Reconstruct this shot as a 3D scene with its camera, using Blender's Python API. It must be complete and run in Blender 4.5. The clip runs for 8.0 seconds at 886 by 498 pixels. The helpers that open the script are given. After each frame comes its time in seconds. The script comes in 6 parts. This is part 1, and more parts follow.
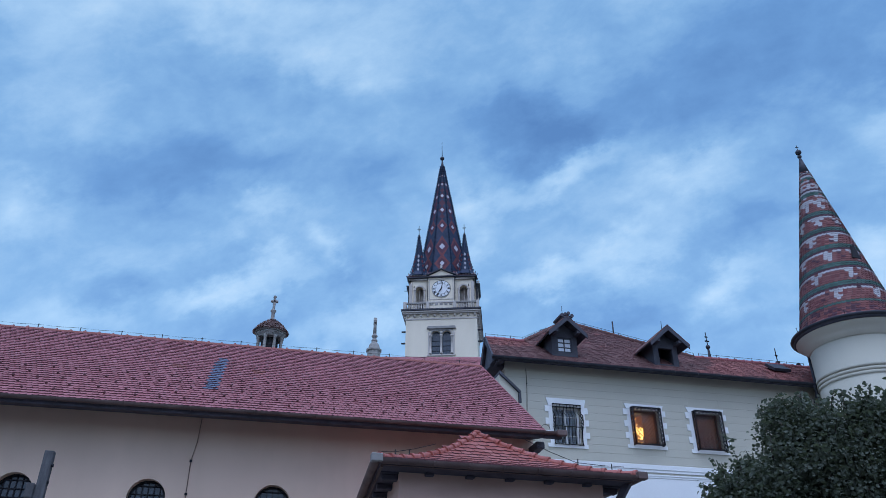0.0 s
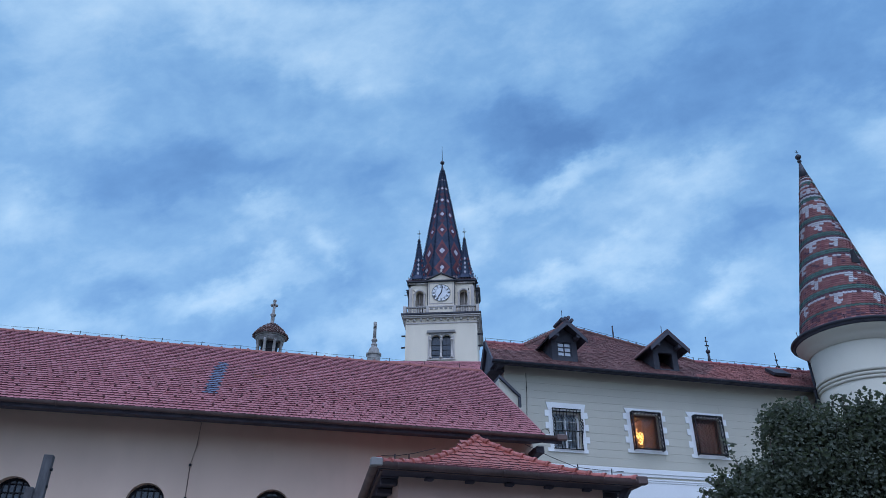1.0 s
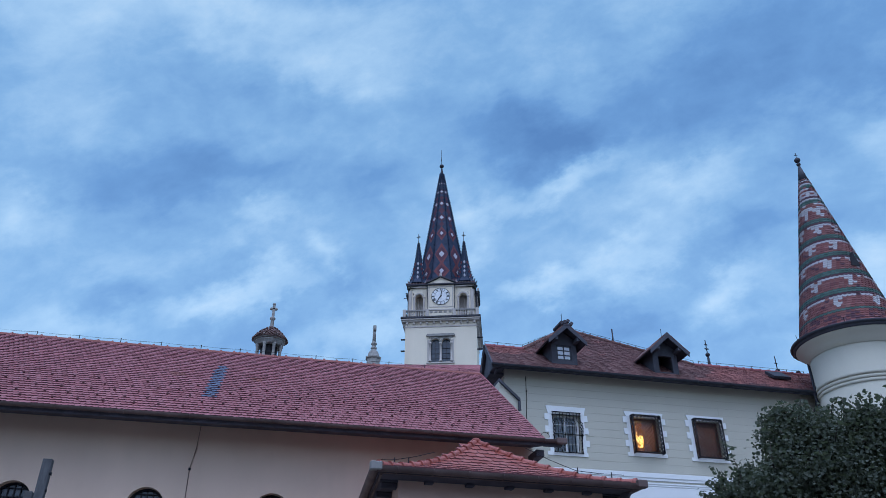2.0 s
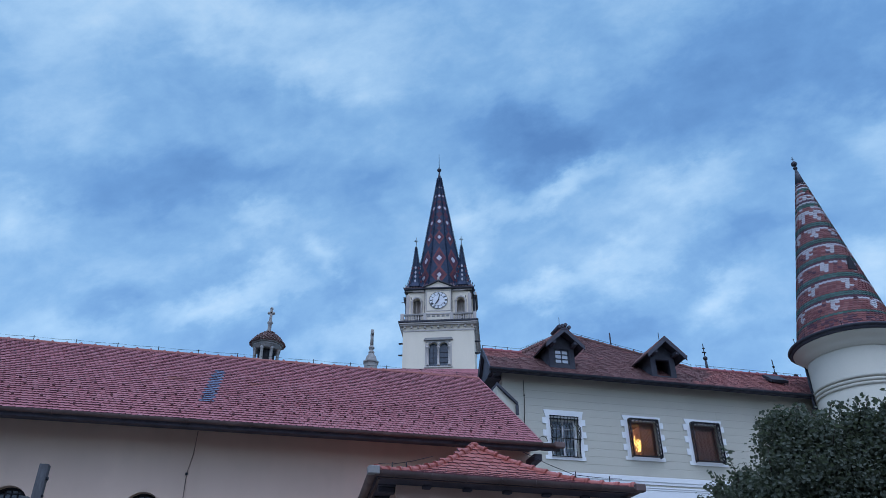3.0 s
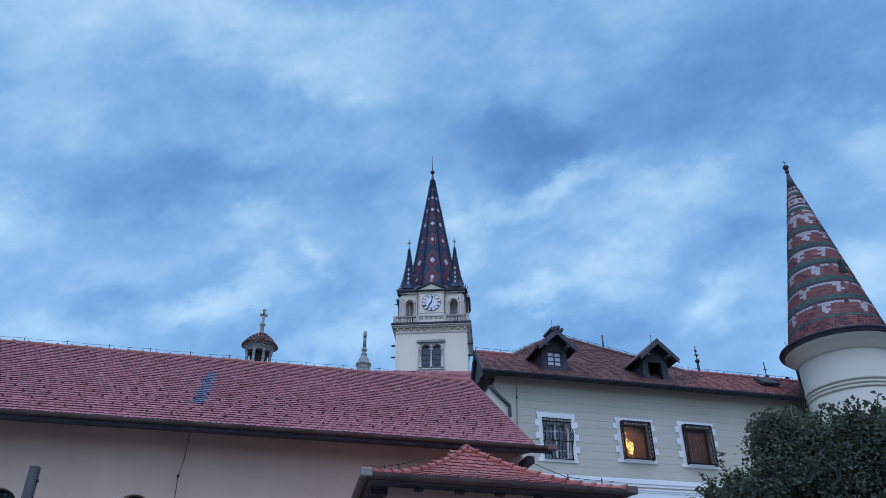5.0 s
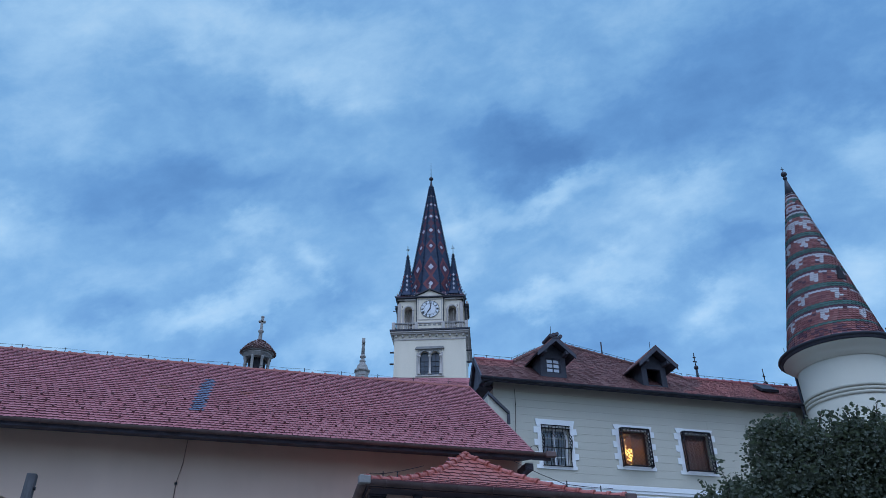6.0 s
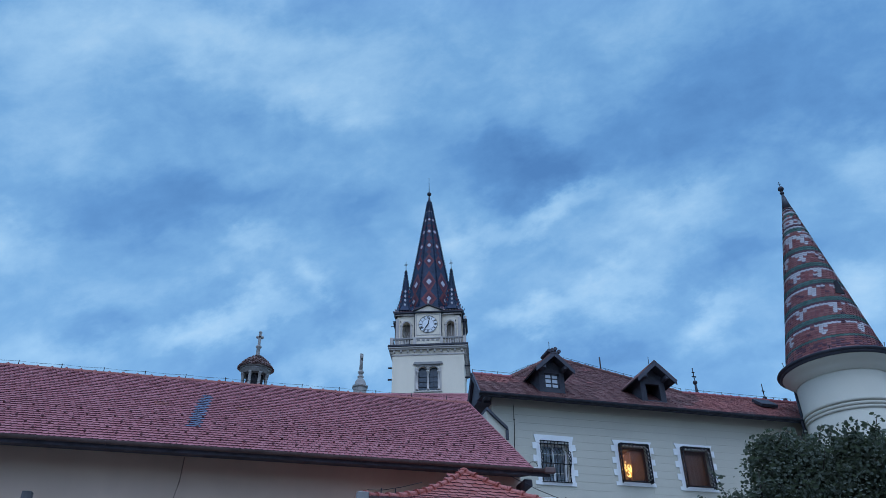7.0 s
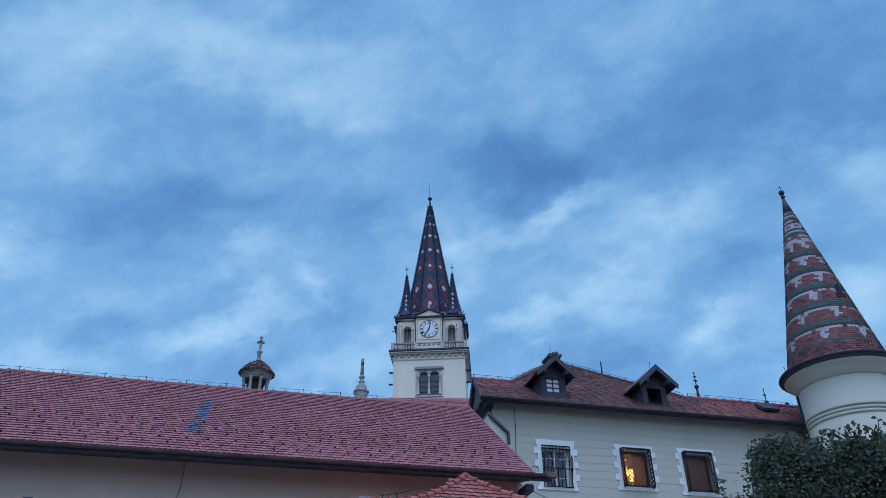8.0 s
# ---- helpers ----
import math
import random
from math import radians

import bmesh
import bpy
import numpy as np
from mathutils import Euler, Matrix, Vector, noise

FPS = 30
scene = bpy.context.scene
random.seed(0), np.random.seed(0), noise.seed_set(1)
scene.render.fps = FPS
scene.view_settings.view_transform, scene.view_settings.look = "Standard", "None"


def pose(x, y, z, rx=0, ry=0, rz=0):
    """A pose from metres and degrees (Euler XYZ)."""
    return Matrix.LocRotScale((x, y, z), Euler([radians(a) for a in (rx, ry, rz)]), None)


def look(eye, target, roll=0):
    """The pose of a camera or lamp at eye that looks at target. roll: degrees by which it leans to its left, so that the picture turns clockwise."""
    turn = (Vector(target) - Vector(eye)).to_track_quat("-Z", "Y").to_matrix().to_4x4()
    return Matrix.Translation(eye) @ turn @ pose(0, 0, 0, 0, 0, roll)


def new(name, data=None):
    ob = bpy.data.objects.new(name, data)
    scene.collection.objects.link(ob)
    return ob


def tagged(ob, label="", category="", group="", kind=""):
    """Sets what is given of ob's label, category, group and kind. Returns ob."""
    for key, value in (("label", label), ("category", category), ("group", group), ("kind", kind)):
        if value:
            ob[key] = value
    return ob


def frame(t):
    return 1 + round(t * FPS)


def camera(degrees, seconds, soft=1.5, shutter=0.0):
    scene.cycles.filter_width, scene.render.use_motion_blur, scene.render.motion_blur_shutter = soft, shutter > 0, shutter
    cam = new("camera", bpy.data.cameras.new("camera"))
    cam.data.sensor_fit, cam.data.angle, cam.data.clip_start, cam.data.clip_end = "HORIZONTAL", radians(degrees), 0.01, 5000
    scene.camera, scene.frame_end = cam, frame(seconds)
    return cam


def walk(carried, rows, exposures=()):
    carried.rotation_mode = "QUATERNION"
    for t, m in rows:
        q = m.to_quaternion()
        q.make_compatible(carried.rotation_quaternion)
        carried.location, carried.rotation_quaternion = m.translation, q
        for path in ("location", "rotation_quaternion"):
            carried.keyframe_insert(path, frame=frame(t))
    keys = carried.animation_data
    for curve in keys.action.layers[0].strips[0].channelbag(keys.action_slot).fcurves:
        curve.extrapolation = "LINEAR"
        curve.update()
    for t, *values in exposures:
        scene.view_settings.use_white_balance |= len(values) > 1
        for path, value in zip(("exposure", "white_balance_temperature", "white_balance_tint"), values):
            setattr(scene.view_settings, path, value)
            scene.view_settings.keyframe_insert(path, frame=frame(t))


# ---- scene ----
cam = camera(61.0, 8.0, soft=0.8)
PATH = [
    (0.0, pose(0, 0, 1.6, 120.000, 0.000, -13.000)),
    (0.5, pose(0, 0, 1.6, 120.156, -0.047, -13.030)),
    (1.0, pose(0, 0, 1.6, 120.315, -0.056, -13.036)),
    (1.5, pose(0, 0, 1.6, 120.493, -0.038, -13.016)),
    (1.7, pose(0, 0, 1.6, 120.520, -0.025, -13.020)),
    (2.8, pose(0, 0, 1.6, 120.810, 0.120, -13.140)),
    (3.0, pose(0, 0, 1.6, 120.875, 0.153, -13.168)),
    (3.5, pose(0, 0, 1.6, 121.041, 0.256, -13.268)),
    (4.0, pose(0, 0, 1.6, 121.170, 0.283, -13.377)),
    (4.5, pose(0, 0, 1.6, 121.016, 0.261, -13.566)),
    (4.7, pose(0, 0, 1.6, 121.020, 0.265, -13.640)),
    (5.8, pose(0, 0, 1.6, 121.310, 0.330, -13.765)),
    (6.0, pose(0, 0, 1.6, 121.538, 0.343, -13.792)),
    (6.1, pose(0, 0, 1.6, 121.730, 0.360, -13.800)),
    (6.2, pose(0, 0, 1.6, 121.960, 0.380, -13.808)),
    (6.3, pose(0, 0, 1.6, 122.320, 0.400, -13.815)),
    (6.4, pose(0, 0, 1.6, 122.480, 0.420, -13.822)),
    (6.5, pose(0, 0, 1.6, 122.489, 0.442, -13.826)),
    (7.0, pose(0, 0, 1.6, 122.684, 0.497, -13.865)),
    (7.5, pose(0, 0, 1.6, 122.891, 0.525, -13.860)),
    (8.0, pose(0, 0, 1.6, 123.033, 0.572, -13.744)),
]
EXPOSURES = [(0.0, 0.0, 6500, 10), (4.0, -0.02, 6450, 9), (5.7, -0.06, 6260, 7), (6.0, -0.13, 6200, 6), (8.0, -0.18, 6090, 4)]
walk(cam, PATH, EXPOSURES)

# ---- world and light: dusk under broken cloud, the bright western sky behind the viewer ----
def lin(r, g, b):
    """Linear colour from display values 0 to 255."""
    return tuple(((c / 255 + 0.055) / 1.055) ** 2.4 if c > 10 else c / 3300 for c in (r, g, b))


def make_world():
    w = bpy.data.worlds.new("dusk_sky")
    scene.world = w
    w.use_nodes = True
    nt = w.node_tree
    nt.nodes.clear()
    N = lambda kind: nt.nodes.new(kind)
    L = nt.links.new

    def math_node(op, a, b=None, c=None):
        n = N("ShaderNodeMath")
        n.operation = op
        for k, v in enumerate((a, b, c)):
            if v is None:
                continue
            if isinstance(v, (int, float)):
                n.inputs[k].default_value = v
            else:
                L(v, n.inputs[k])
        return n.outputs[0]

    def vec(op, a, b=None, scale=None):
        n = N("ShaderNodeVectorMath")
        n.operation = op
        for k, v in enumerate((a, b)):
            if v is None:
                continue
            if isinstance(v, tuple):
                n.inputs[k].default_value = v
            else:
                L(v, n.inputs[k])
        if scale is not None:
            n.inputs["Scale"].default_value = scale
        return n

    def noise_of(v, scale, detail, rough, dist=0.0):
        n = N("ShaderNodeTexNoise")
        n.inputs["Scale"].default_value = scale
        n.inputs["Detail"].default_value = detail
        n.inputs["Roughness"].default_value = rough
        n.inputs["Distortion"].default_value = dist
        L(v, n.inputs["Vector"])
        return n

    way = N("ShaderNodeTexCoord").outputs["Generated"]
    # a flat chart of the eastern sky: u to the right and v up, as tangents of the angles from its middle
    az, el = radians(CHART[0]), radians(CHART[1])
    ahead = (math.sin(az) * math.cos(el), math.cos(az) * math.cos(el), math.sin(el))
    right = (math.cos(az), -math.sin(az), 0.0)
    above = (-math.sin(az) * math.sin(el), -math.cos(az) * math.sin(el), math.cos(el))
    depth = math_node("MAXIMUM", vec("DOT_PRODUCT", way, ahead).outputs["Value"], 0.15)
    chart = N("ShaderNodeCombineXYZ")
    for k, axis in enumerate((right, above)):
        L(math_node("DIVIDE", vec("DOT_PRODUCT", way, axis).outputs["Value"], depth), chart.inputs[k])
    # streaks of cloud, drawn out along the wind, which climbs to the right
    axes = N("ShaderNodeCombineXYZ")
    for k, (axis, q) in enumerate((((0.900, -0.370, 0.230), 0.85), ((-0.390, -0.440, 0.809), 1.3), ((0.195, 0.844, 0.500), 1.0))):
        L(math_node("MULTIPLY", vec("DOT_PRODUCT", way, axis).outputs["Value"], q), axes.inputs[k])
    drawn = vec("ADD", axes.outputs[0], SHIFT).outputs[0]
    big = noise_of(drawn, 2.4, 3.0, 0.5, 0.2)
    mid = noise_of(drawn, 6.5, 7.0, 0.56, 0.25)
    fine = noise_of(drawn, 17.0, 6.0, 0.62, 0.25)
    # cloud masses on the chart, their edges torn by noise of two sizes
    torn = vec("SUBTRACT", noise_of(way, 6.0, 3.0, 0.5).outputs["Color"], (0.5, 0.5, 0.5)).outputs[0]
    frayed = vec("SUBTRACT", noise_of(drawn, 17.0, 5.0, 0.6).outputs["Color"], (0.5, 0.5, 0.5)).outputs[0]
    bent = vec("ADD", chart.outputs[0], vec("SCALE", torn, scale=0.14).outputs[0]).outputs[0]
    bent = vec("ADD", bent, vec("SCALE", frayed, scale=0.10).outputs[0]).outputs[0]
    bent = vec("MULTIPLY", bent, (1.0, 1.0, 0.0)).outputs[0]
    total = None
    for u, w, long, wide, tilt, weight in WISPS + BANKS:
        mp = N("ShaderNodeMapping")
        mp.vector_type = "TEXTURE"
        L(bent, mp.inputs["Vector"])
        mp.inputs["Location"].default_value = (u, w, 0)
        mp.inputs["Rotation"].default_value = (0, 0, radians(tilt))
        mp.inputs["Scale"].default_value = (long, wide, 1)
        mr = N("ShaderNodeMapRange")
        mr.interpolation_type = "SMOOTHSTEP"
        L(vec("LENGTH", mp.outputs[0]).outputs["Value"], mr.inputs[0])
        for k, x in enumerate((0.0, 1.0, weight, 0.0)):
            mr.inputs[k + 1].default_value = x
        total = mr.outputs[0] if total is None else math_node("ADD", total, mr.outputs[0])
    v = math_node("MULTIPLY_ADD", big.outputs[0], 0.25, -0.125 + SKY_MID)
    v = math_node("ADD", v, math_node("MULTIPLY_ADD", mid.outputs[0], 0.74, -0.37))
    v = math_node("ADD", v, math_node("MULTIPLY_ADD", fine.outputs[0], 0.42, -0.21))
    v = math_node("ADD", v, total)
    ramp = N("ShaderNodeValToRGB")
    L(v, ramp.inputs[0])
    els = ramp.color_ramp.elements
    for k, (p, c) in enumerate(SKY_RAMP):
        el = els[k] if k < 2 else els.new(p)
        el.position, el.color = p, (*lin(*c), 1)
    sky = N("ShaderNodeTexSky")
    sky.sky_type, sky.sun_disc = "NISHITA", False
    sky.sun_elevation, sky.sun_rotation = radians(SUN_EL), radians(SUN_AZ)
    haze = N("ShaderNodeMix")
    haze.data_type = "RGBA"
    haze.blend_type = "ADD"
    haze.inputs["Factor"].default_value = 0.06
    L(ramp.outputs[0], haze.inputs["A"])
    L(sky.outputs[0], haze.inputs["B"])
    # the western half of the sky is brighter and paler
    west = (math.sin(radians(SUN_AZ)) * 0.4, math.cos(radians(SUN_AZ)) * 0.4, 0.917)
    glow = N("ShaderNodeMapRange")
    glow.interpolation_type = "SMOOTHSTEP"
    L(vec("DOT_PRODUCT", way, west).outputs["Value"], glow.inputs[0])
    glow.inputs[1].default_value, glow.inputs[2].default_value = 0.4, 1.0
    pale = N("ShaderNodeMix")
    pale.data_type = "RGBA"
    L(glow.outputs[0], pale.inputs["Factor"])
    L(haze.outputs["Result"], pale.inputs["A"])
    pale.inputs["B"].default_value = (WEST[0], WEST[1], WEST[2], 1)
    bg = N("ShaderNodeBackground")
    bg.inputs["Strength"].default_value = SKY
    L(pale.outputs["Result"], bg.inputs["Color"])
    out = N("ShaderNodeOutputWorld")
    L(bg.outputs[0], out.inputs[0])


SHIFT = (4.3, 1.9, 0.7)
CHART = (13.4, 31.2)
SKY_MID = 0.48
SKY = 1.0
SUN_AZ, SUN_EL = 195.0, 52.0
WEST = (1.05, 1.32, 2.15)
SKY_RAMP = [(0.0, (63, 111, 168)), (1.0, (189, 214, 235)), (0.28, (88, 137, 191)), (0.5, (116, 162, 207)), (0.75, (153, 190, 224))]
# cloud masses: u, v, half length, half breadth, tilt in degrees, weight
WISPS = [
    (-0.416, 0.301, 0.270, 0.098, 5, 0.27),
    (-0.228, 0.294, 0.173, 0.090, 0, 0.22),
    (-0.180, 0.219, 0.150, 0.064, 8, 0.26),
    (-0.544, 0.204, 0.158, 0.075, 0, 0.20),
    (-0.559, 0.035, 0.120, 0.064, 0, 0.22),
    (-0.236, 0.020, 0.083, 0.034, 25, 0.22),
    (-0.144, -0.022, 0.047, 0.056, 60, 0.28),
    (-0.273, -0.071, 0.150, 0.039, 10, 0.34),
    (-0.116, -0.119, 0.158, 0.041, 12, 0.22),
    (-0.476, -0.127, 0.195, 0.038, 0, 0.14),
    (0.155, 0.072, 0.135, 0.039, 22, 0.34),
    (0.313, 0.072, 0.120, 0.056, 15, 0.26),
    (0.046, 0.027, 0.071, 0.045, 30, 0.24),
    (0.110, -0.063, 0.090, 0.038, 10, 0.34),
    (0.230, -0.026, 0.135, 0.049, 22, 0.30),
    (0.369, -0.063, 0.120, 0.038, 15, 0.28),
]
BANKS = [
    (0.478, 0.249, 0.316, 0.143, 15, -0.31),
    (0.110, 0.132, 0.150, 0.064, 5, -0.30),
    (0.207, 0.166, 0.316, 0.090, 12, -0.17),
    (-0.334, 0.091, 0.323, 0.064, -3, -0.24),
    (-0.078, 0.072, 0.098, 0.068, 20, -0.18),
    (-0.424, -0.078, 0.128, 0.045, 5, -0.24),
    (-0.131, -0.056, 0.060, 0.038, 30, -0.16),
    (0.245, -0.097, 0.143, 0.034, 12, -0.18),
    (0.395, 0.005, 0.143, 0.045, 15, -0.18),
    (0.530, 0.031, 0.083, 0.068, 20, -0.14),
    (0.425, -0.119, 0.120, 0.034, 8, -0.14),
    (-0.093, 0.279, 0.230, 0.105, 5, 0.17),
    (0.260, 0.035, 0.270, 0.083, 15, 0.07),
    (0.564, 0.144, 0.068, 0.090, 60, 0.24),
    (0.572, -0.037, 0.053, 0.053, 40, 0.22),
    (-0.311, -0.022, 0.098, 0.034, 20, -0.12),
]
make_world()
sun_data = bpy.data.lights.new("sun", "SUN")
sun_data.energy, sun_data.angle, sun_data.color = 1.0, radians(40), (0.66, 0.80, 1.0)
sun = new("sun", sun_data)
_a, _e = radians(SUN_AZ), radians(SUN_EL + 10)
sun.matrix_world = look((math.sin(_a) * 50, math.cos(_a) * 50, 50 * math.tan(_e)), (0, 0, 0))

# ---- materials ----
def mat(name, color, rough=0.8, vary=0.25, size=1.5, grain=40.0, bump=0.15, island=0.0, single=0.0, metal=0.0, tint=None, stain=0.0, streak=False, spec=0.3):
    """A weathered surface: blotches of the given size in metres, fine grain with relief, and a difference from piece to piece."""
    m = bpy.data.materials.new(name)
    m.use_nodes = True
    nt = m.node_tree
    b = nt.nodes["Principled BSDF"]
    N = lambda kind: nt.nodes.new(kind)
    L = nt.links.new
    tc = N("ShaderNodeTexCoord").outputs["Object"]
    big = N("ShaderNodeTexNoise")
    big.inputs["Scale"].default_value, big.inputs["Detail"].default_value, big.inputs["Roughness"].default_value = 1.0 / size, 5, 0.6
    if streak:
        mp = N("ShaderNodeMapping")
        mp.inputs["Scale"].default_value = (1, 1, 0.16)
        L(tc, mp.inputs[0])
        L(mp.outputs[0], big.inputs["Vector"])
    else:
        L(tc, big.inputs["Vector"])
    small = N("ShaderNodeTexNoise")
    small.inputs["Scale"].default_value, small.inputs["Detail"].default_value = grain, 4
    L(tc, small.inputs["Vector"])

    def mixer(kind, fac, a, c):
        n = N("ShaderNodeMix")
        n.data_type, n.blend_type = "RGBA", kind
        for key, v in (("Factor", fac), ("A", a), ("B", c)):
            if isinstance(v, (int, float)):
                n.inputs[key].default_value = v
            elif isinstance(v, tuple):
                n.inputs[key].default_value = (*v, 1)
            else:
                L(v, n.inputs[key])
        return n.outputs["Result"]

    def span(v, lo, hi, to0=0.0, to1=1.0):
        n = N("ShaderNodeMapRange")
        L(v, n.inputs[0])
        for k, x in enumerate((lo, hi, to0, to1)):
            n.inputs[k + 1].default_value = x
        return n.outputs[0]

    dark = tuple(c * (1 - vary) for c in color)
    light = tuple(min(1, c * (1 + vary * 0.7)) for c in color)
    col = mixer("MIX", span(big.outputs[0], 0.3, 0.7), dark, light)
    col = mixer("MULTIPLY", span(small.outputs[0], 0.35, 0.7, 0, 0.35), col, (0.72, 0.72, 0.72))
    if stain:
        st = N("ShaderNodeTexNoise")
        st.inputs["Scale"].default_value, st.inputs["Detail"].default_value, st.inputs["Roughness"].default_value = 0.9, 8, 0.65
        L(tc, st.inputs["Vector"])
        col = mixer("MIX", span(st.outputs[0], 0.5, 0.75, 0, stain), col, tint or (0.05, 0.05, 0.045))
    for amount, source in ((island, "geo"), (single, "ob")):
        if amount:
            r = N("ShaderNodeNewGeometry").outputs["Random Per Island"] if source == "geo" else N("ShaderNodeObjectInfo").outputs["Random"]
            hs = N("ShaderNodeHueSaturation")
            L(span(r, 0, 1, 1 - amount, 1 + amount), hs.inputs["Value"])
            L(span(r, 1, 0, 1 - amount * 0.4, 1 + amount * 0.4), hs.inputs["Saturation"])
            L(col, hs.inputs["Color"])
            col = hs.outputs[0]
    L(col, b.inputs["Base Color"])
    b.inputs["Metallic"].default_value = metal
    b.inputs["Specular IOR Level"].default_value = spec
    L(span(small.outputs[0], 0.2, 0.8, rough - 0.08, min(1, rough + 0.08)), b.inputs["Roughness"])
    if bump:
        bp = N("ShaderNodeBump")
        bp.inputs["Strength"].default_value, bp.inputs["Distance"].default_value = bump, 0.02
        L(small.outputs[0], bp.inputs["Height"])
        L(bp.outputs[0], b.inputs["Normal"])
    return m


M_GROUND = mat("paving", (0.17, 0.167, 0.16), 0.9, 0.3, 3.0, 30, 0.3)
M_PINK = mat("beige_plaster", (0.68, 0.51, 0.395), 0.9, 0.12, 2.2, 60, 0.12, stain=0.18, tint=(0.36, 0.27, 0.22), streak=True)
M_PORCH = mat("rose_plaster", (0.61, 0.415, 0.335), 0.9, 0.14, 1.6, 60, 0.12, stain=0.2, tint=(0.3, 0.2, 0.16))
M_CREAM = mat("cream_plaster", (0.512, 0.485, 0.402), 0.88, 0.08, 2.5, 55, 0.1, stain=0.15, tint=(0.45, 0.46, 0.40), streak=True)
M_WHITE = mat("white_plaster", (0.80, 0.81, 0.80), 0.85, 0.06, 1.5, 55, 0.08, stain=0.1, tint=(0.6, 0.6, 0.57), streak=True)
M_TOWER = mat("ivory_plaster", (0.735, 0.645, 0.515), 0.88, 0.07, 2.0, 55, 0.08, stain=0.15, tint=(0.58, 0.54, 0.5), streak=True)
M_STONE = mat("pale_stone", (0.47, 0.42, 0.385), 0.85, 0.12, 0.9, 40, 0.15, stain=0.3, tint=(0.36, 0.35, 0.32))
M_OLDSTONE = mat("lichen_grey_stone", (0.315, 0.30, 0.28), 0.9, 0.25, 0.5, 30, 0.25, stain=0.45, tint=(0.2, 0.19, 0.18))
M_DOME = mat("brown_scale_tile", (0.17, 0.105, 0.095), 0.85, 0.4, 0.5, 40, 0.3, island=0.4)
M_GREYSTONE = mat("grey_weathered_stone", (0.29, 0.275, 0.26), 0.9, 0.3, 0.5, 30, 0.3, stain=0.5, tint=(0.12, 0.12, 0.11))
M_TILE = mat("red_clay_tile", (0.335, 0.119, 0.128), 0.62, 0.1, 2.5, 45, 0.2, spec=0.2, island=0.1, stain=0.08, tint=(0.16, 0.06, 0.055))
# Dark edge colour puts the shadow line under each tile tail into the tile.
M_TILE_EDGE = mat("shadow_tile_edge", (0.150, 0.066, 0.074), 0.85, 0.35, 0.6, 45, 0.2)
M_TILE_PIECE = mat("red_clay_tile_piece", (0.335, 0.119, 0.126), 0.62, 0.1, 2.5, 45, 0.2, spec=0.2, single=0.11, stain=0.12, tint=(0.16, 0.06, 0.055))
M_TILE_NEW = mat("bright_clay_tile", (0.36, 0.102, 0.080), 0.52, 0.14, 1.2, 45, 0.15, single=0.16, island=0.06)
M_TILE_OLD = mat("weathered_clay_tile", (0.155, 0.075, 0.067), 0.8, 0.35, 0.7, 45, 0.3, island=0.13, stain=0.35, tint=(0.05, 0.045, 0.04))
M_TILE_MID = mat("faded_clay_tile", (0.27, 0.092, 0.078), 0.7, 0.16, 0.8, 45, 0.25, island=0.1, stain=0.12, tint=(0.08, 0.05, 0.045))
M_TILE_BLUE = mat("blue_grey_tile", (0.10, 0.125, 0.19), 0.6, 0.2, 1.0, 45, 0.15, island=0.2)
M_GUTTER = mat("brown_painted_metal", (0.13, 0.088, 0.080), 0.6, 0.35, 0.5, 50, 0.1)
M_TIMBER = mat("dark_timber", (0.075, 0.070, 0.088), 0.8, 0.35, 0.4, 45, 0.3)
M_BOARD = mat("dark_brown_boarding", (0.064, 0.066, 0.082), 0.8, 0.3, 0.6, 30, 0.3, island=0.15)
M_GREYWOOD = mat("grey_weathered_wood", (0.10, 0.10, 0.105), 0.85, 0.5, 0.12, 40, 0.5, stain=0.5, tint=(0.04, 0.04, 0.04), streak=True)
M_IRON = mat("black_iron", (0.018, 0.018, 0.022), 0.5, 0.2, 0.5, 60, 0.1, metal=0.5)
M_LEAD = mat("dark_lead_sheet", (0.038, 0.040, 0.052), 0.6, 0.3, 0.6, 30, 0.1, metal=0.1)
M_RED_G = mat("glazed_red_tile", (0.265, 0.092, 0.088), 0.45, 0.2, 0.6, 50, 0.1, island=0.22)
M_GREEN_G = mat("glazed_green_tile", (0.055, 0.145, 0.125), 0.4, 0.25, 0.6, 50, 0.1, island=0.25)
M_WHITE_G = mat("glazed_white_tile", (0.53, 0.53, 0.55), 0.4, 0.1, 0.6, 50, 0.1, island=0.1)
M_PLUM_G = mat("glazed_plum_tile", (0.10, 0.035, 0.055), 0.4, 0.25, 0.6, 50, 0.1, island=0.25)
M_SPIRE_WHITE = mat("pale_lilac_slate", (0.46, 0.45, 0.50), 0.6, 0.2, 0.3, 30, 0.2, island=0.2)
M_SPIRE = mat("dark_teal_slate", (0.026, 0.042, 0.078), 0.55, 0.35, 0.6, 12, 0.3, island=0.2, stain=0.15, tint=(0.11, 0.045, 0.06), spec=0.12)
M_SPIRE_RED = mat("spire_red_slate", (0.165, 0.052, 0.060), 0.55, 0.25, 0.8, 12, 0.3, island=0.1, spec=0.12)
M_SPIRE_PLUM = mat("spire_plum_slate", (0.09, 0.036, 0.055), 0.55, 0.25, 0.8, 12, 0.3, island=0.1, spec=0.12)
M_LEAF = mat("linden_leaf", (0.092, 0.107, 0.082), 0.7, 0.3, 0.5, 30, 0.05, island=0.3, spec=0.15)
_nt = M_LEAF.node_tree
_t = _nt.nodes.new("ShaderNodeBsdfTranslucent")
_t.inputs["Color"].default_value = (0.13, 0.16, 0.08, 1)
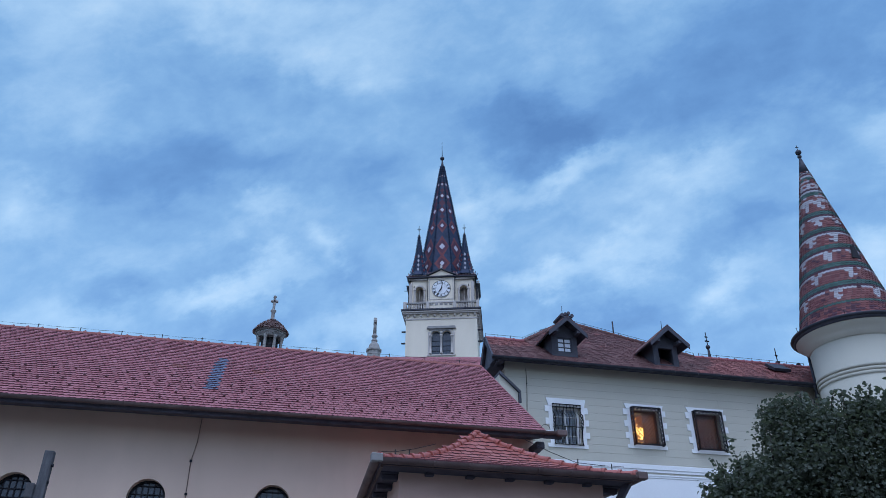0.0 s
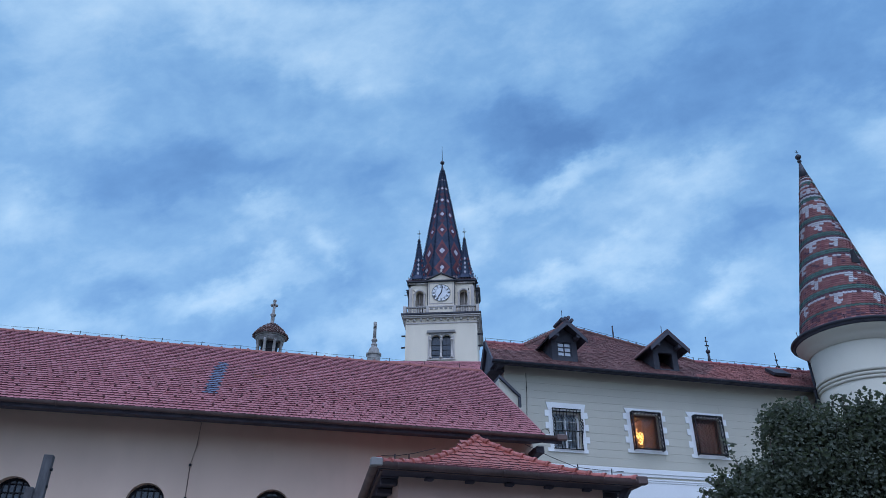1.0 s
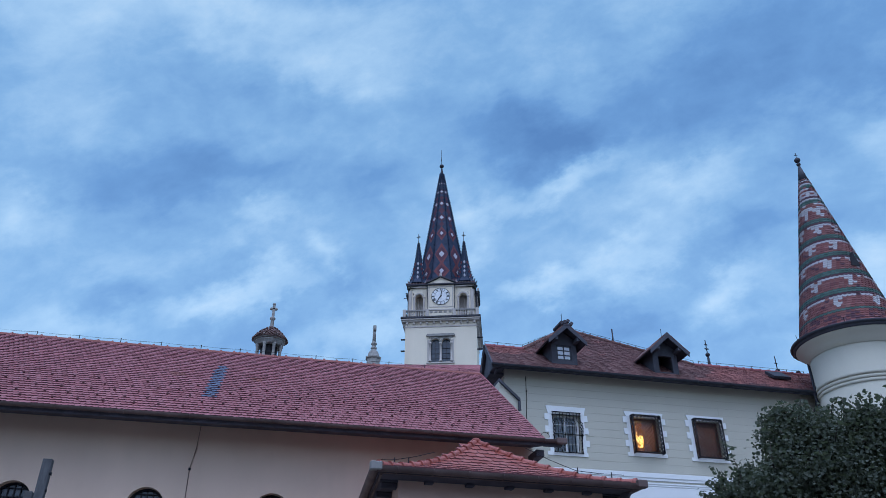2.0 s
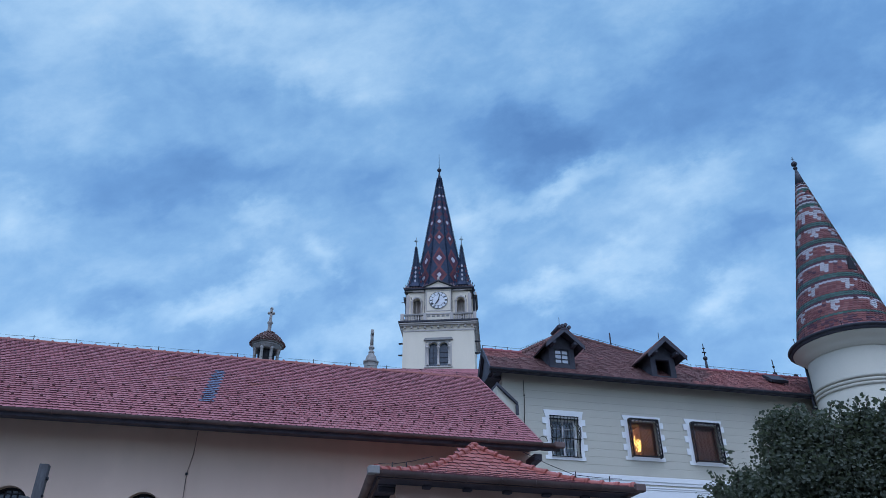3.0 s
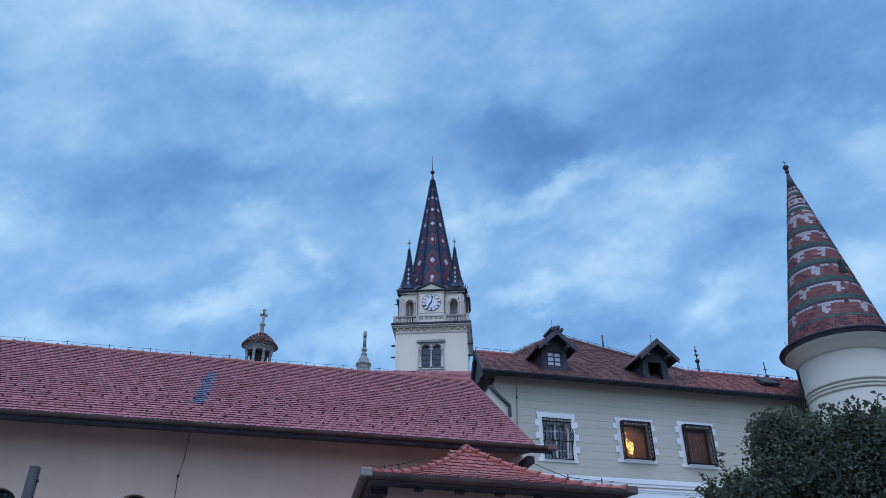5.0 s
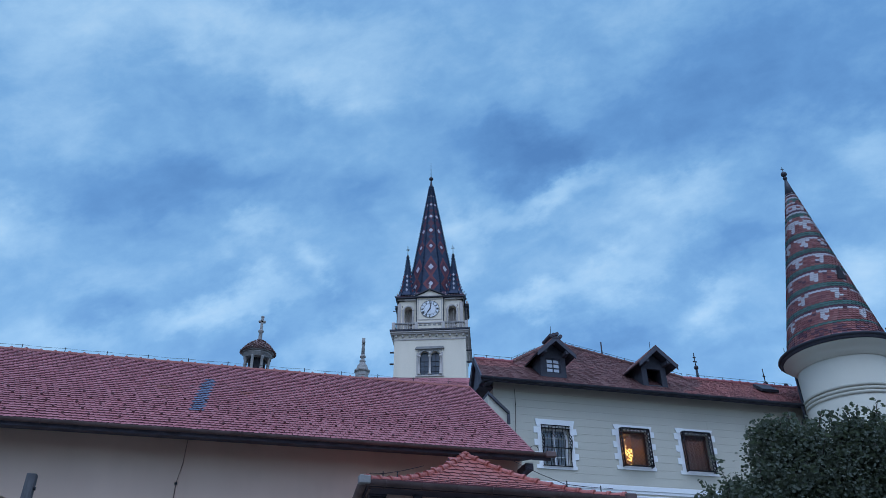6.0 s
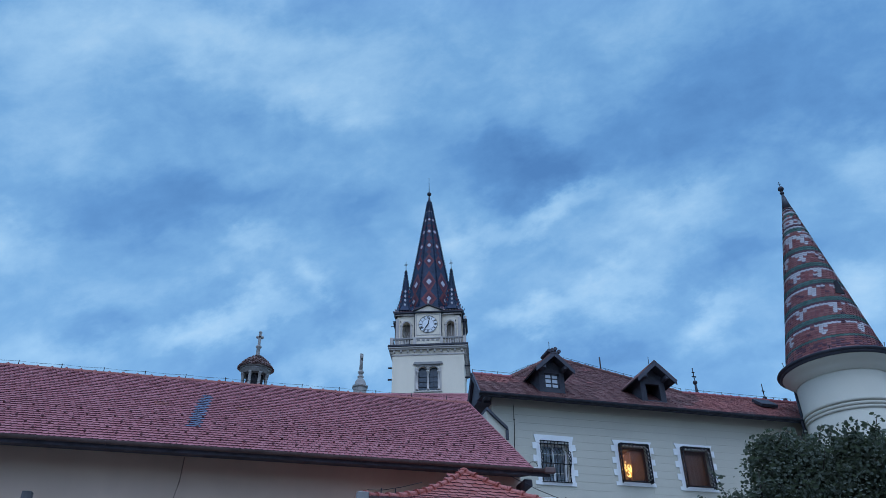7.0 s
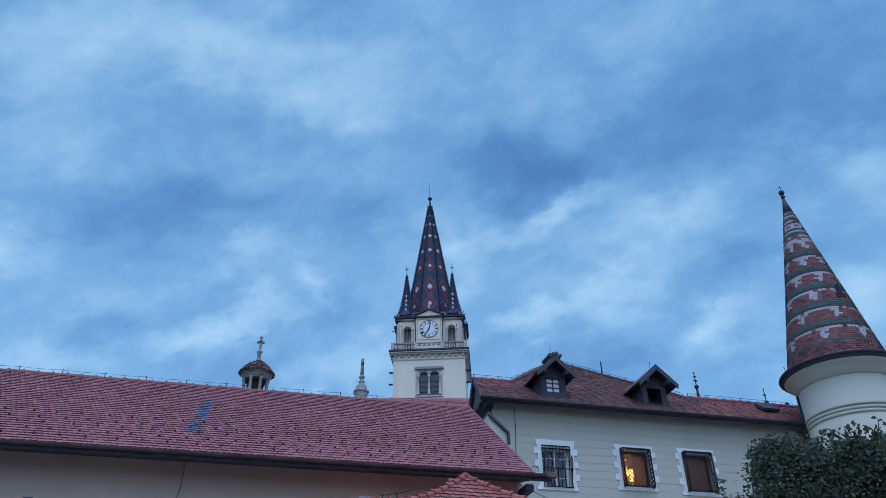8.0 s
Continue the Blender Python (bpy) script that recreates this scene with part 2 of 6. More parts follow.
_m = _nt.nodes.new("ShaderNodeMixShader")
_m.inputs[0].default_value = 0.3
_nt.links.new(_nt.nodes["Principled BSDF"].outputs[0], _m.inputs[1])
_nt.links.new(_t.outputs[0], _m.inputs[2])
_nt.links.new(_m.outputs[0], _nt.nodes["Material Output"].inputs["Surface"])
M_BARK = mat("bark", (0.07, 0.055, 0.045), 0.9, 0.35, 0.15, 30, 0.6)
M_BANKSROOM = mat("dark_room", (0.03, 0.03, 0.035), 0.9, 0.2, 1.0, 20, 0.0)
M_CURTAIN = mat("grey_curtain", (0.60, 0.63, 0.70), 0.9, 0.15, 0.3, 60, 0.2)
M_FRAME_WHITE = mat("white_window_paint", (0.72, 0.73, 0.74), 0.6, 0.1, 0.4, 60, 0.05)
M_PANE = bpy.data.materials.new("window_glass")
M_PANE.use_nodes = True
_b = M_PANE.node_tree.nodes["Principled BSDF"]
_b.inputs["Base Color"].default_value, _b.inputs["Roughness"].default_value = (0.9, 0.95, 1, 1), 0.03
_b.inputs["Transmission Weight"].default_value, _b.inputs["IOR"].default_value = 1.0, 1.45
M_SHEER = bpy.data.materials.new("sheer_brown_curtain")
M_SHEER.use_nodes = True
_nt = M_SHEER.node_tree
_b = _nt.nodes["Principled BSDF"]
_b.inputs["Base Color"].default_value, _b.inputs["Roughness"].default_value = (0.30, 0.20, 0.165, 1), 0.9
_t = _nt.nodes.new("ShaderNodeBsdfTranslucent")
_t.inputs["Color"].default_value = (0.42, 0.29, 0.235, 1)
_m = _nt.nodes.new("ShaderNodeMixShader")
_m.inputs[0].default_value = 0.6
_nt.links.new(_b.outputs[0], _m.inputs[1])
_nt.links.new(_t.outputs[0], _m.inputs[2])
_nt.links.new(_m.outputs[0], _nt.nodes["Material Output"].inputs["Surface"])
M_GLASS_BANKS = mat("dark_leaded_glass", (0.035, 0.05, 0.07), 0.22, 0.3, 0.4, 20, 0.05, spec=0.6)

# ---- mesh helpers ----
def box(bm, x0, x1, y0, y1, z0, z1, bev=0.0):
    vs = [bm.verts.new(p) for p in ((x0, y0, z0), (x1, y0, z0), (x1, y1, z0), (x0, y1, z0), (x0, y0, z1), (x1, y0, z1), (x1, y1, z1), (x0, y1, z1))]
    fs = [bm.faces.new([vs[k] for k in f]) for f in ((3, 2, 1, 0), (4, 5, 6, 7), (0, 1, 5, 4), (1, 2, 6, 5), (2, 3, 7, 6), (3, 0, 4, 7))]
    if bev:
        es = list({e for f in fs for e in f.edges})
        bmesh.ops.bevel(bm, geom=es, offset=bev, segments=1, affect="EDGES")
    return bm


def prism(bm, pts, shift):
    """A solid from a closed outline in space, pushed along a shift."""
    s = Vector(shift)
    a = [bm.verts.new(p) for p in pts]
    b = [bm.verts.new(Vector(p) + s) for p in pts]
    n = len(pts)
    f0 = bm.faces.new(a)
    f1 = bm.faces.new(b[::-1])
    for k in range(n):
        bm.faces.new((a[k], b[k], b[(k + 1) % n], a[(k + 1) % n]))
    bmesh.ops.recalc_face_normals(bm, faces=bm.faces[:])
    return bm


def lathe(bm, profile, seg=32, cx=0.0, cy=0.0, smooth=True, turn=0.0):
    rings = []
    for r, z in profile:
        if r < 1e-4:
            rings.append([bm.verts.new((cx, cy, z))])
        else:
            rings.append([bm.verts.new((cx + r * math.cos(turn + 2 * math.pi * k / seg), cy + r * math.sin(turn + 2 * math.pi * k / seg), z)) for k in range(seg)])
    for p, q in zip(rings, rings[1:]):
        for k in range(seg):
            j = (k + 1) % seg
            if len(p) == 1 and len(q) == 1:
                continue
            if len(p) == 1:
                f = bm.faces.new((p[0], q[j], q[k]))
            elif len(q) == 1:
                f = bm.faces.new((p[k], p[j], q[0]))
            else:
                f = bm.faces.new((p[k], p[j], q[j], q[k]))
            f.smooth = smooth
    for ring, flip in ((rings[0], True), (rings[-1], False)):
        if len(ring) > 2:
            bm.faces.new(ring[::-1] if flip else ring)
    return bm


def tube(bm, p, q, r, seg=8, r2=None):
    p, q = Vector(p), Vector(q)
    r2 = r if r2 is None else r2
    turn = (q - p).to_track_quat("Z", "Y").to_matrix()
    rings = []
    for c, rad in ((p, r), (q, r2)):
        rings.append([bm.verts.new(c + turn @ Vector((rad * math.cos(2 * math.pi * k / seg), rad * math.sin(2 * math.pi * k / seg), 0))) for k in range(seg)])
    for k in range(seg):
        f = bm.faces.new((rings[0][k], rings[0][(k + 1) % seg], rings[1][(k + 1) % seg], rings[1][k]))
        f.smooth = True
    bm.faces.new(rings[0][::-1])
    bm.faces.new(rings[1])
    return bm


def wire(bm, pts, r, seg=6):
    """A bent round bar through the points, in one piece."""
    pts = [Vector(p) for p in pts]
    rings = []
    for k, p in enumerate(pts):
        d = (pts[min(k + 1, len(pts) - 1)] - pts[max(k - 1, 0)]).normalized()
        side = d.cross(Vector((0, 0, 1)))
        if side.length < 0.2:
            side = d.cross(Vector((0, 1, 0)))
        side.normalize()
        other = d.cross(side)
        rings.append([bm.verts.new(p + (side * math.cos(2 * math.pi * q / seg) + other * math.sin(2 * math.pi * q / seg)) * r) for q in range(seg)])
    for a, b in zip(rings, rings[1:]):
        # turn the next ring to the nearest start, so that the bar does not twist
        best = min(range(seg), key=lambda o: (b[o].co - a[0].co).length)
        sign = 1 if (b[(best + 1) % seg].co - a[1].co).length <= (b[(best - 1) % seg].co - a[1].co).length else -1
        b[:] = [b[(best + sign * q) % seg] for q in range(seg)]
        for q in range(seg):
            bm.faces.new((a[q], a[(q + 1) % seg], b[(q + 1) % seg], b[q])).smooth = True
    bm.faces.new(rings[0][::-1])
    bm.faces.new(rings[-1])
    return bm


def ball(bm, c, r, sx=1.0, sz=1.0, seg=12):
    n = 8
    prof = [(r * sx * math.sin(math.pi * k / n), c[2] - r * sz * math.cos(math.pi * k / n)) for k in range(n + 1)]
    return lathe(bm, prof, seg, c[0], c[1])


def thing(name, at, label, category, rz=0.0, group="", kind=""):
    ob = new(name)
    ob.empty_display_size = 0.3
    ob.matrix_basis = pose(*at, 0, 0, rz)
    return tagged(ob, label, category, group, kind)


def part(name, bm, material, parent=None, label="", local=False, kind=""):
    """Links a bmesh as one mesh object under a thing or part. Its coordinates are the world's, or those of the thing when local."""
    me = bpy.data.meshes.new(name)
    bmesh.ops.recalc_face_normals(bm, faces=bm.faces[:])
    bm.to_mesh(me)
    bm.free()
    for mm in (material if isinstance(material, (list, tuple)) else [material]):
        me.materials.append(mm)
    ob = new(name, me)
    if parent:
        ob.parent = parent
        if not local:
            top = parent
            m = Matrix.Identity(4)
            chain = []
            while top:
                chain.append(top)
                top = top.parent
            for o in reversed(chain):
                m = m @ o.matrix_parent_inverse @ o.matrix_basis
            ob.matrix_parent_inverse = m.inverted()
    return tagged(ob, label, kind=kind) if (label or kind) else ob


def B():
    return bmesh.new()


ob_loose = []


def tile_field(rows, tile_w, thick, name, materials, parent, pick=None, jit=0.006, local=False, scallop=0.35, seed=1, label="", edged=True):
    """Overlapping clay tiles as one mesh. rows: lists of (left, right, left above, right above) points; each row is cut into tiles, staggered by half."""
    rng = random.Random(seed)
    verts, faces, idx, loose = [], [], [], []
    for j, (a, b, a2, b2) in enumerate(rows):
        a, b, a2, b2 = map(Vector, (a, b, a2, b2))
        length = (b - a).length
        n = max(1, round(length / tile_w))
        across = (b - a).normalized() if length > 1e-6 else Vector((1, 0, 0))
        upv = ((a2 + b2) / 2 - (a + b) / 2)
        nrm = across.cross(upv).normalized()
        off = 0.5 if j % 2 else 0.0
        for k in range(-1 if off else 0, n):
            t0, t1 = (k + off) / n, (k + 1 + off) / n
            t0, t1 = max(t0, 0), min(t1, 1)
            if t1 - t0 < 0.2 / n:
                continue
            lift = rng.uniform(-jit, jit)
            g = 0.012 * (t1 - t0)
            P = lambda t, s: a.lerp(b, t) * (1 - s) + a2.lerp(b2, t) * s
            low = -0.03 + rng.uniform(-0.02, 0.02)
            l, r = t0 + g, t1 - g
            m = (l + r) / 2
            mi = pick(j, k, n, P((t0 + t1) / 2, 0.5)) if pick else 0
            if mi < 0:
                loose.append((P((t0 + t1) / 2, low), upv.normalized(), nrm, (b - a).length * (t1 - t0)))
                continue
            base = len(verts)
            front = [P(l, low + scallop * 0.35), P(l * 0.72 + r * 0.28, low + 0.03), P(m, low), P(l * 0.28 + r * 0.72, low + 0.03), P(r, low + scallop * 0.35)]
            top = [p + nrm * (thick * 1.9 + lift) for p in front]
            back = [P(r, 1.12) + nrm * (thick * 0.7), P(l, 1.12) + nrm * (thick * 0.7)]
            under = [p + nrm * (thick * 0.75 + lift) for p in front]
            verts += top + back + under
            faces.append([base + q for q in (0, 1, 2, 3, 4, 5, 6)])
            for q in range(4):
                faces.append([base + q, base + 7 + q, base + 8 + q, base + q + 1])
            faces.append([base + 0, base + 6, base + 7])
            faces.append([base + 4, base + 11, base + 5])
            # Tails and sides take the last material, the dark painted shadow line.
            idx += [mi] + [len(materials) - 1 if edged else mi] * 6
    me = bpy.data.meshes.new(name)
    me.from_pydata([tuple(v) for v in verts], [], faces)
    for mm in materials:
        me.materials.append(mm)
    me.polygons.foreach_set("material_index", idx)
    ob = new(name, me)
    ob.parent = parent
    if not local:
        ob.matrix_parent_inverse = (parent.matrix_parent_inverse @ parent.matrix_basis if parent.parent is None else parent.parent.matrix_basis).inverted()
    tagged(ob, label, kind="stuff")
    ob_loose.extend(loose)
    return ob


def plane_rows(eave, ridge, left, right, count):
    """Rows up a roof plane. eave and ridge: (y, z); left and right: functions of the share of the slope that give x."""
    rows = []
    for j in range(count):
        s0, s1 = j / count, (j + 1) / count
        p = lambda s, f: (f(s), eave[0] + (ridge[0] - eave[0]) * s, eave[1] + (ridge[1] - eave[1]) * s)
        if right(s0) - left(s0) > 0.1 and right(s1) - left(s1) > 0.02:
            rows.append((p(s0, left), p(s0, right), p(s1, left), p(s1, right)))
    return rows


def arch_points(cx, z_spring, r, n=12):
    """Points of a half circle from its right to its left, in the plane of x and z."""
    return [(cx + r * math.cos(math.pi * k / n), z_spring + r * math.sin(math.pi * k / n)) for k in range(n + 1)]


def tile_mesh(name, w, length, thick, material, tail=0.045):
    """One plain tile with a rounded tail; x across, y up the slope, its tail at y = 0."""
    bm = B()
    pts = [(-w / 2 + 0.004, tail, 0), (-w * 0.3, tail * 0.27, 0), (0, 0, 0), (w * 0.3, tail * 0.27, 0), (w / 2 - 0.004, tail, 0), (w / 2 - 0.004, length, 0), (-w / 2 + 0.004, length, 0)]
    prism(bm, pts, (0, 0, thick))
    me = bpy.data.meshes.new(name)
    bm.to_mesh(me)
    bm.free()
    me.materials.append(material)
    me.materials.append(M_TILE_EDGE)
    # Upright faces get the dark colour that stands in for shade under the tail.
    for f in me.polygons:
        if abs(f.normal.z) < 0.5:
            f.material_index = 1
    return me


# ---- ground ----
def make_ground():
    bm = B()
    marks = [-3000, -600, -150, -50, -20, -7, 7, 20, 50, 150, 600, 3000]
    grid = [[bm.verts.new((x, y, 0)) for x in marks] for y in marks]
    for a, b in zip(grid, grid[1:]):
        for k in range(len(marks) - 1):
            bm.faces.new((a[k], a[k + 1], b[k + 1], b[k]))
    ob = part("ground", bm, M_GROUND)
    tagged(ob, "grey paved ground around the church buildings", "ground", kind="structure")


make_ground()


def sky_blocking_walls():
    """Unseen plain walls added behind and beside the viewer, to block low sky light."""
    for name, x0, x1, y0, y1 in (("wall_south", -30.0, 30.0, -9.5, -9.0), ("wall_west", -30.5, -30.0, -9.5, 18.0), ("wall_east", 30.0, 30.5, -9.5, 18.0)):
        bm = box(B(), x0, x1, y0, y1, 0, 9.0)
        ob = part(name, bm, M_PORCH)
        tagged(ob, "unseen rose plaster wall added to block low sky light", "wall", kind="structure")


sky_blocking_walls()


# ---- the long chapel with the red roof ----
CH_X0, CH_X1 = -14.0, 6.86
CH_EAVE, CH_RIDGE = (18.0, 7.2), (23.77, 11.12)
CH_WALL = 19.0
CH_ARCHES = (-5.526, -2.666, 0.194)


def half_gutter(bm, x0, x1, y, z, r, seg=8):
    """A half-round gutter with some thickness, open at the top, along x."""
    for radius, flip in ((r, False), (r - 0.012, True)):
        pts = [(y + radius * math.cos(a), z + radius * math.sin(a)) for a in [math.pi + math.pi * k / seg for k in range(seg + 1)]]
        a = [bm.verts.new((x0, *p)) for p in pts]
        b = [bm.verts.new((x1, *p)) for p in pts]
        for k in range(seg):
            f = bm.faces.new((a[k], a[k + 1], b[k + 1], b[k]))
            f.smooth = True
    return bm


def chapel():
    top = thing("chapel", (-3, 23.8, 0), "long chapel with beige-pink plaster walls and a red clay tile roof", "building")
    # front wall, with round-headed openings through it
    bm = B()
    r, spring, sill, t = 0.424, 5.318, 3.75, 0.55
    xs = [CH_X0]
    for c in CH_ARCHES:
        xs += [c - r, c + r]
    xs.append(CH_X1)
    for k in range(0, len(xs), 2):
        box(bm, xs[k], xs[k + 1], CH_WALL, CH_WALL + t, 0, 7.60)
    for c in CH_ARCHES:
        box(bm, c - r, c + r, CH_WALL, CH_WALL + t, 0, sill)
        pts = [(x, CH_WALL, z) for x, z in arch_points(c, spring, r)]
        prism(bm, pts + [(c - r, CH_WALL, 7.60), (c + r, CH_WALL, 7.60)], (0, t, 0))
    bmesh.ops.remove_doubles(bm, verts=bm.verts[:], dist=0.0005)
    part("wall", bm, M_PINK, top)
    y1 = 2 * CH_RIDGE[0] - CH_WALL
    for x in (CH_X1 - 0.45, CH_X0):
        bm = B()
        prism(bm, [(x, CH_WALL + 0.55, 0), (x, y1 - 0.55, 0), (x, y1 - 0.55, 7.25), (x, CH_RIDGE[0], 10.75), (x, CH_WALL + 0.55, 7.25)], (0.45, 0, 0))
        part("gable_wall", bm, M_PINK, top)
    part("back_wall", box(B(), CH_X0, CH_X1, y1 - 0.55, y1, 0, 7.25), M_PINK, top)
    # roof body
    bm = B()
    ey, ez = CH_EAVE
    ry, rz = CH_RIDGE
    x0, x1 = CH_X0 - 0.2, 6.83
    sec = [(ey, ez - 0.16), (ey, ez - 0.02), (ry, rz - 0.02), (2 * ry - ey, ez - 0.02), (2 * ry - ey, ez - 0.16), (ry, rz - 0.22)]
    prism(bm, [(x0, *p) for p in sec], (x1 - x0, 0, 0))
    roof = part("roof", bm, M_TIMBER, top)
    rows = plane_rows(CH_EAVE, CH_RIDGE, lambda s: CH_X0 - 0.2, lambda s: 6.86, 36)

    def pick(j, k, n, p):
        """A strip of blue-grey replacement tiles near the middle and a few beside it; the lowest rows are laid tile by tile."""
        if j < 6 and p.x > 0.6:
            return -1
        s = j / 36
        if 0.22 <= s <= 0.71 and abs(p.x - (-1.64 + 0.06 * (s - 0.4))) < 0.16:
            return 1
        if 0.5 <= s <= 0.54 and (abs(p.x + 2.7) < 0.2 or abs(p.x + 0.55) < 0.15):
            return 2
        return 0
    ob_loose.clear()
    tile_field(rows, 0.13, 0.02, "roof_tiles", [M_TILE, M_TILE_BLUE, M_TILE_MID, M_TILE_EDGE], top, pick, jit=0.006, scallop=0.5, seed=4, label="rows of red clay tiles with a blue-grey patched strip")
    me = tile_mesh("tile", 0.13, 0.25, 0.026, M_TILE_PIECE, 0.034)
    rng = random.Random(14)
    for p, up, nrm, width in ob_loose:
        ob = new("tile", me)
        ob.parent = top
        ob.matrix_parent_inverse = top.matrix_basis.inverted()
        m = Matrix((Vector((1, 0, 0)), up, nrm)).transposed().to_4x4()
        ob.matrix_basis = Matrix.Translation(p + nrm * (0.013 + rng.uniform(-0.003, 0.003))) @ m @ pose(0, 0, 0, -4.8, rng.uniform(-0.8, 0.8), rng.uniform(-0.6, 0.6)) @ Matrix.Diagonal((width / 0.13, 1, 1, 1))
    part("back_slope", prism(B(), [(x0, ry + 0.1, rz - 0.02), (x1, ry + 0.1, rz - 0.02), (x1, 2 * ry - ey, ez), (x0, 2 * ry - ey, ez)], (0, 0.03, 0.04)), M_TILE, top)
    # ridge tiles with their raised collars
    n = 50
    step = (x1 - CH_X0) / n
    first = None
    for k in range(n):
        xa = CH_X0 + k * step
        if first is None:
            bm = B()
            for (a, b, rr) in ((0, step + 0.02, 0.10), (-0.02, 0.06, 0.115)):
                prism(bm, [(a, 0.0 + rr * math.cos(q), -0.06 + rr * math.sin(q)) for q in [math.pi * i / 8 for i in range(9)]], (b - a, 0, 0))
            tube(bm, (0.02, 0, 0.04), (0.02, 0, 0.075), 0.026, 6)
            first = bm
            me = bpy.data.meshes.new("ridge_tile")
            bmesh.ops.recalc_face_normals(bm, faces=bm.faces[:])
            bm.to_mesh(me)
            bm.free()
            me.materials.append(M_TILE_MID)
        ob = new("ridge_tile", me)
        ob.parent = top
        ob.matrix_parent_inverse = top.matrix_basis.inverted()
        ob.location = (xa, ry, rz + 0.02 + 0.006 * math.sin(k * 1.7))
    # conductor wire on stand-offs above the ridge
    zw = rz + 0.17
    xp = -13.6
    pts = []
    while xp < 7:
        part("wire_holder", tube(B(), (xp, ry, rz), (xp, ry, zw + 0.03), 0.012, 6), M_IRON, top)
        pts.append((xp, ry, zw))
        pts.append((xp + 0.62, ry, zw - 0.02))
        xp += 1.23
    part("conductor_wire", wire(B(), pts, 0.006), M_IRON, top)
    # snow guards in staggered rows near the eaves
    bm = B()
    box(bm, -0.028, 0.028, -0.02, 0.035, 0.0, 0.06, 0.014)
    gm = bpy.data.meshes.new("snow_guard")
    bm.to_mesh(gm)
    bm.free()
    gm.materials.append(M_TILE_EDGE)
    for j, s in enumerate((0.07, 0.14, 0.21, 0.28, 0.36)):
        x = -13.5 + (j % 2) * 0.3
        while x < 6.5:
            ob = new("snow_guard", gm)
            ob.parent = top
            ob.matrix_parent_inverse = top.matrix_basis.inverted()
            ob.matrix_basis = pose(x + 0.05 * math.sin(x * 7 + j), ey + (ry - ey) * s, ez + (rz - ez) * s + 0.03, 34, 0, 0)
            x += 0.6
    # open eaves: fascia, gutter with its brackets
    part("fascia", box(B(), x0, x1 + 0.3, ey - 0.025, ey - 0.002, ez - 0.10, ez + 0.0, 0.006), M_TIMBER, top)
    g = part("gutter", half_gutter(B(), CH_X0, 7.38, ey - 0.08, ez - 0.02, 0.075), M_GUTTER, top, "brown metal half-round gutter")
    x = -13.5
    while x < 7.2:
        bm = B()
        pts = [(x, ey - 0.08 + 0.082 * math.cos(a), ez - 0.02 + 0.082 * math.sin(a)) for a in [math.pi + math.pi * q / 8 for q in range(9)]]
        wire(bm, pts, 0.010, 5)
        part("bracket", bm, M_GUTTER, g)
        x += 1.45
    part("gutter_end", box(B(), 7.12, 7.40, ey - 0.17, ey - 0.03, ez - 0.12, ez + 0.03, 0.02), M_GUTTER, g)
    part("soffit", prism(B(), [(x0, ey + 0.01, ez - 0.16), (x0, CH_WALL - 0.004, ez + 0.06), (x0, CH_WALL - 0.004, ez + 0.10), (x0, ey + 0.01, ez - 0.12)], (x1 - x0, 0, 0)), M_TIMBER, top)
    part("eave_beam", box(B(), 6.70, 6.93, ey + 0.3, ey + 0.95, ez - 0.36, ez - 0.175, 0.02), M_BOARD, top)
    part("eave_board", box(B(), 6.8, 7.30, ey + 0.0, ey + 0.06, ez - 0.17, ez - 0.06, 0.01), M_BOARD, top)
    part("verge_tiles", prism(B(), [(6.84, ey, ez - 0.12), (6.84, ey, ez + 0.03), (6.84, ry, rz + 0.05), (6.84, ry, rz - 0.12)], (0.03, 0, 0)), M_TILE, top)
    part("wire_loop", wire(B(), [(6.86 + 0.12 * math.cos(a), ey - 0.02, ez + 0.06 + 0.12 * math.sin(a)) for a in [0.25 * q for q in range(13)]], 0.007, 5), M_IRON, top)
    # cable on the wall
    zs = (7.24, 6.66, 6.20, 5.58, 5.28, 0.3)
    xs = (-1.70, -1.72, -1.80, -1.79, -1.79, -1.79)
    c = part("cable", wire(B(), [(x, CH_WALL - 0.02, z) for x, z in zip(xs, zs)], 0.009), M_GUTTER, top)
    for z, x in ((6.2, -1.80), (5.43, -1.79)):
        part("clip", box(B(), x - 0.03, x + 0.03, CH_WALL - 0.04, CH_WALL, z - 0.03, z + 0.03, 0.008), M_IRON, c)
    # windows
    for c in CH_ARCHES:
        y = CH_WALL + 0.2
        bm = B()
        outer = arch_points(c, spring, r)
        inner = arch_points(c, spring, r - 0.05)
        prism(bm, [(x, y, z) for x, z in outer] + [(x, y, z) for x, z in inner[::-1]], (0, 0.06, 0))
        for sx in (-1, 1):
            box(bm, min(c + sx * r, c + sx * (r - 0.05)), max(c + sx * r, c + sx * (r - 0.05)), y, y + 0.06, sill, spring)
        win = part("window", bm, M_IRON, top, "round-headed window with dark iron glazing bars")
        bm = B()
        pts = arch_points(c, spring, r - 0.04)
        prism(bm, [(x, y + 0.04, z) for x, z in pts] + [(c - r + 0.04, y + 0.04, sill), (c + r - 0.04, y + 0.04, sill)], (0, 0.015, 0))
        part("pane", bm, M_GLASS_BANKS, win, "dark leaded glass")
        for dx in (-0.27, -0.135, 0.0, 0.135, 0.27):
            h = spring + math.sqrt((r - 0.03) ** 2 - dx * dx)
            part("glazing_bar", box(B(), c + dx - 0.011, c + dx + 0.011, y, y + 0.035, sill, h), M_IRON, win)
        z = sill + 0.15
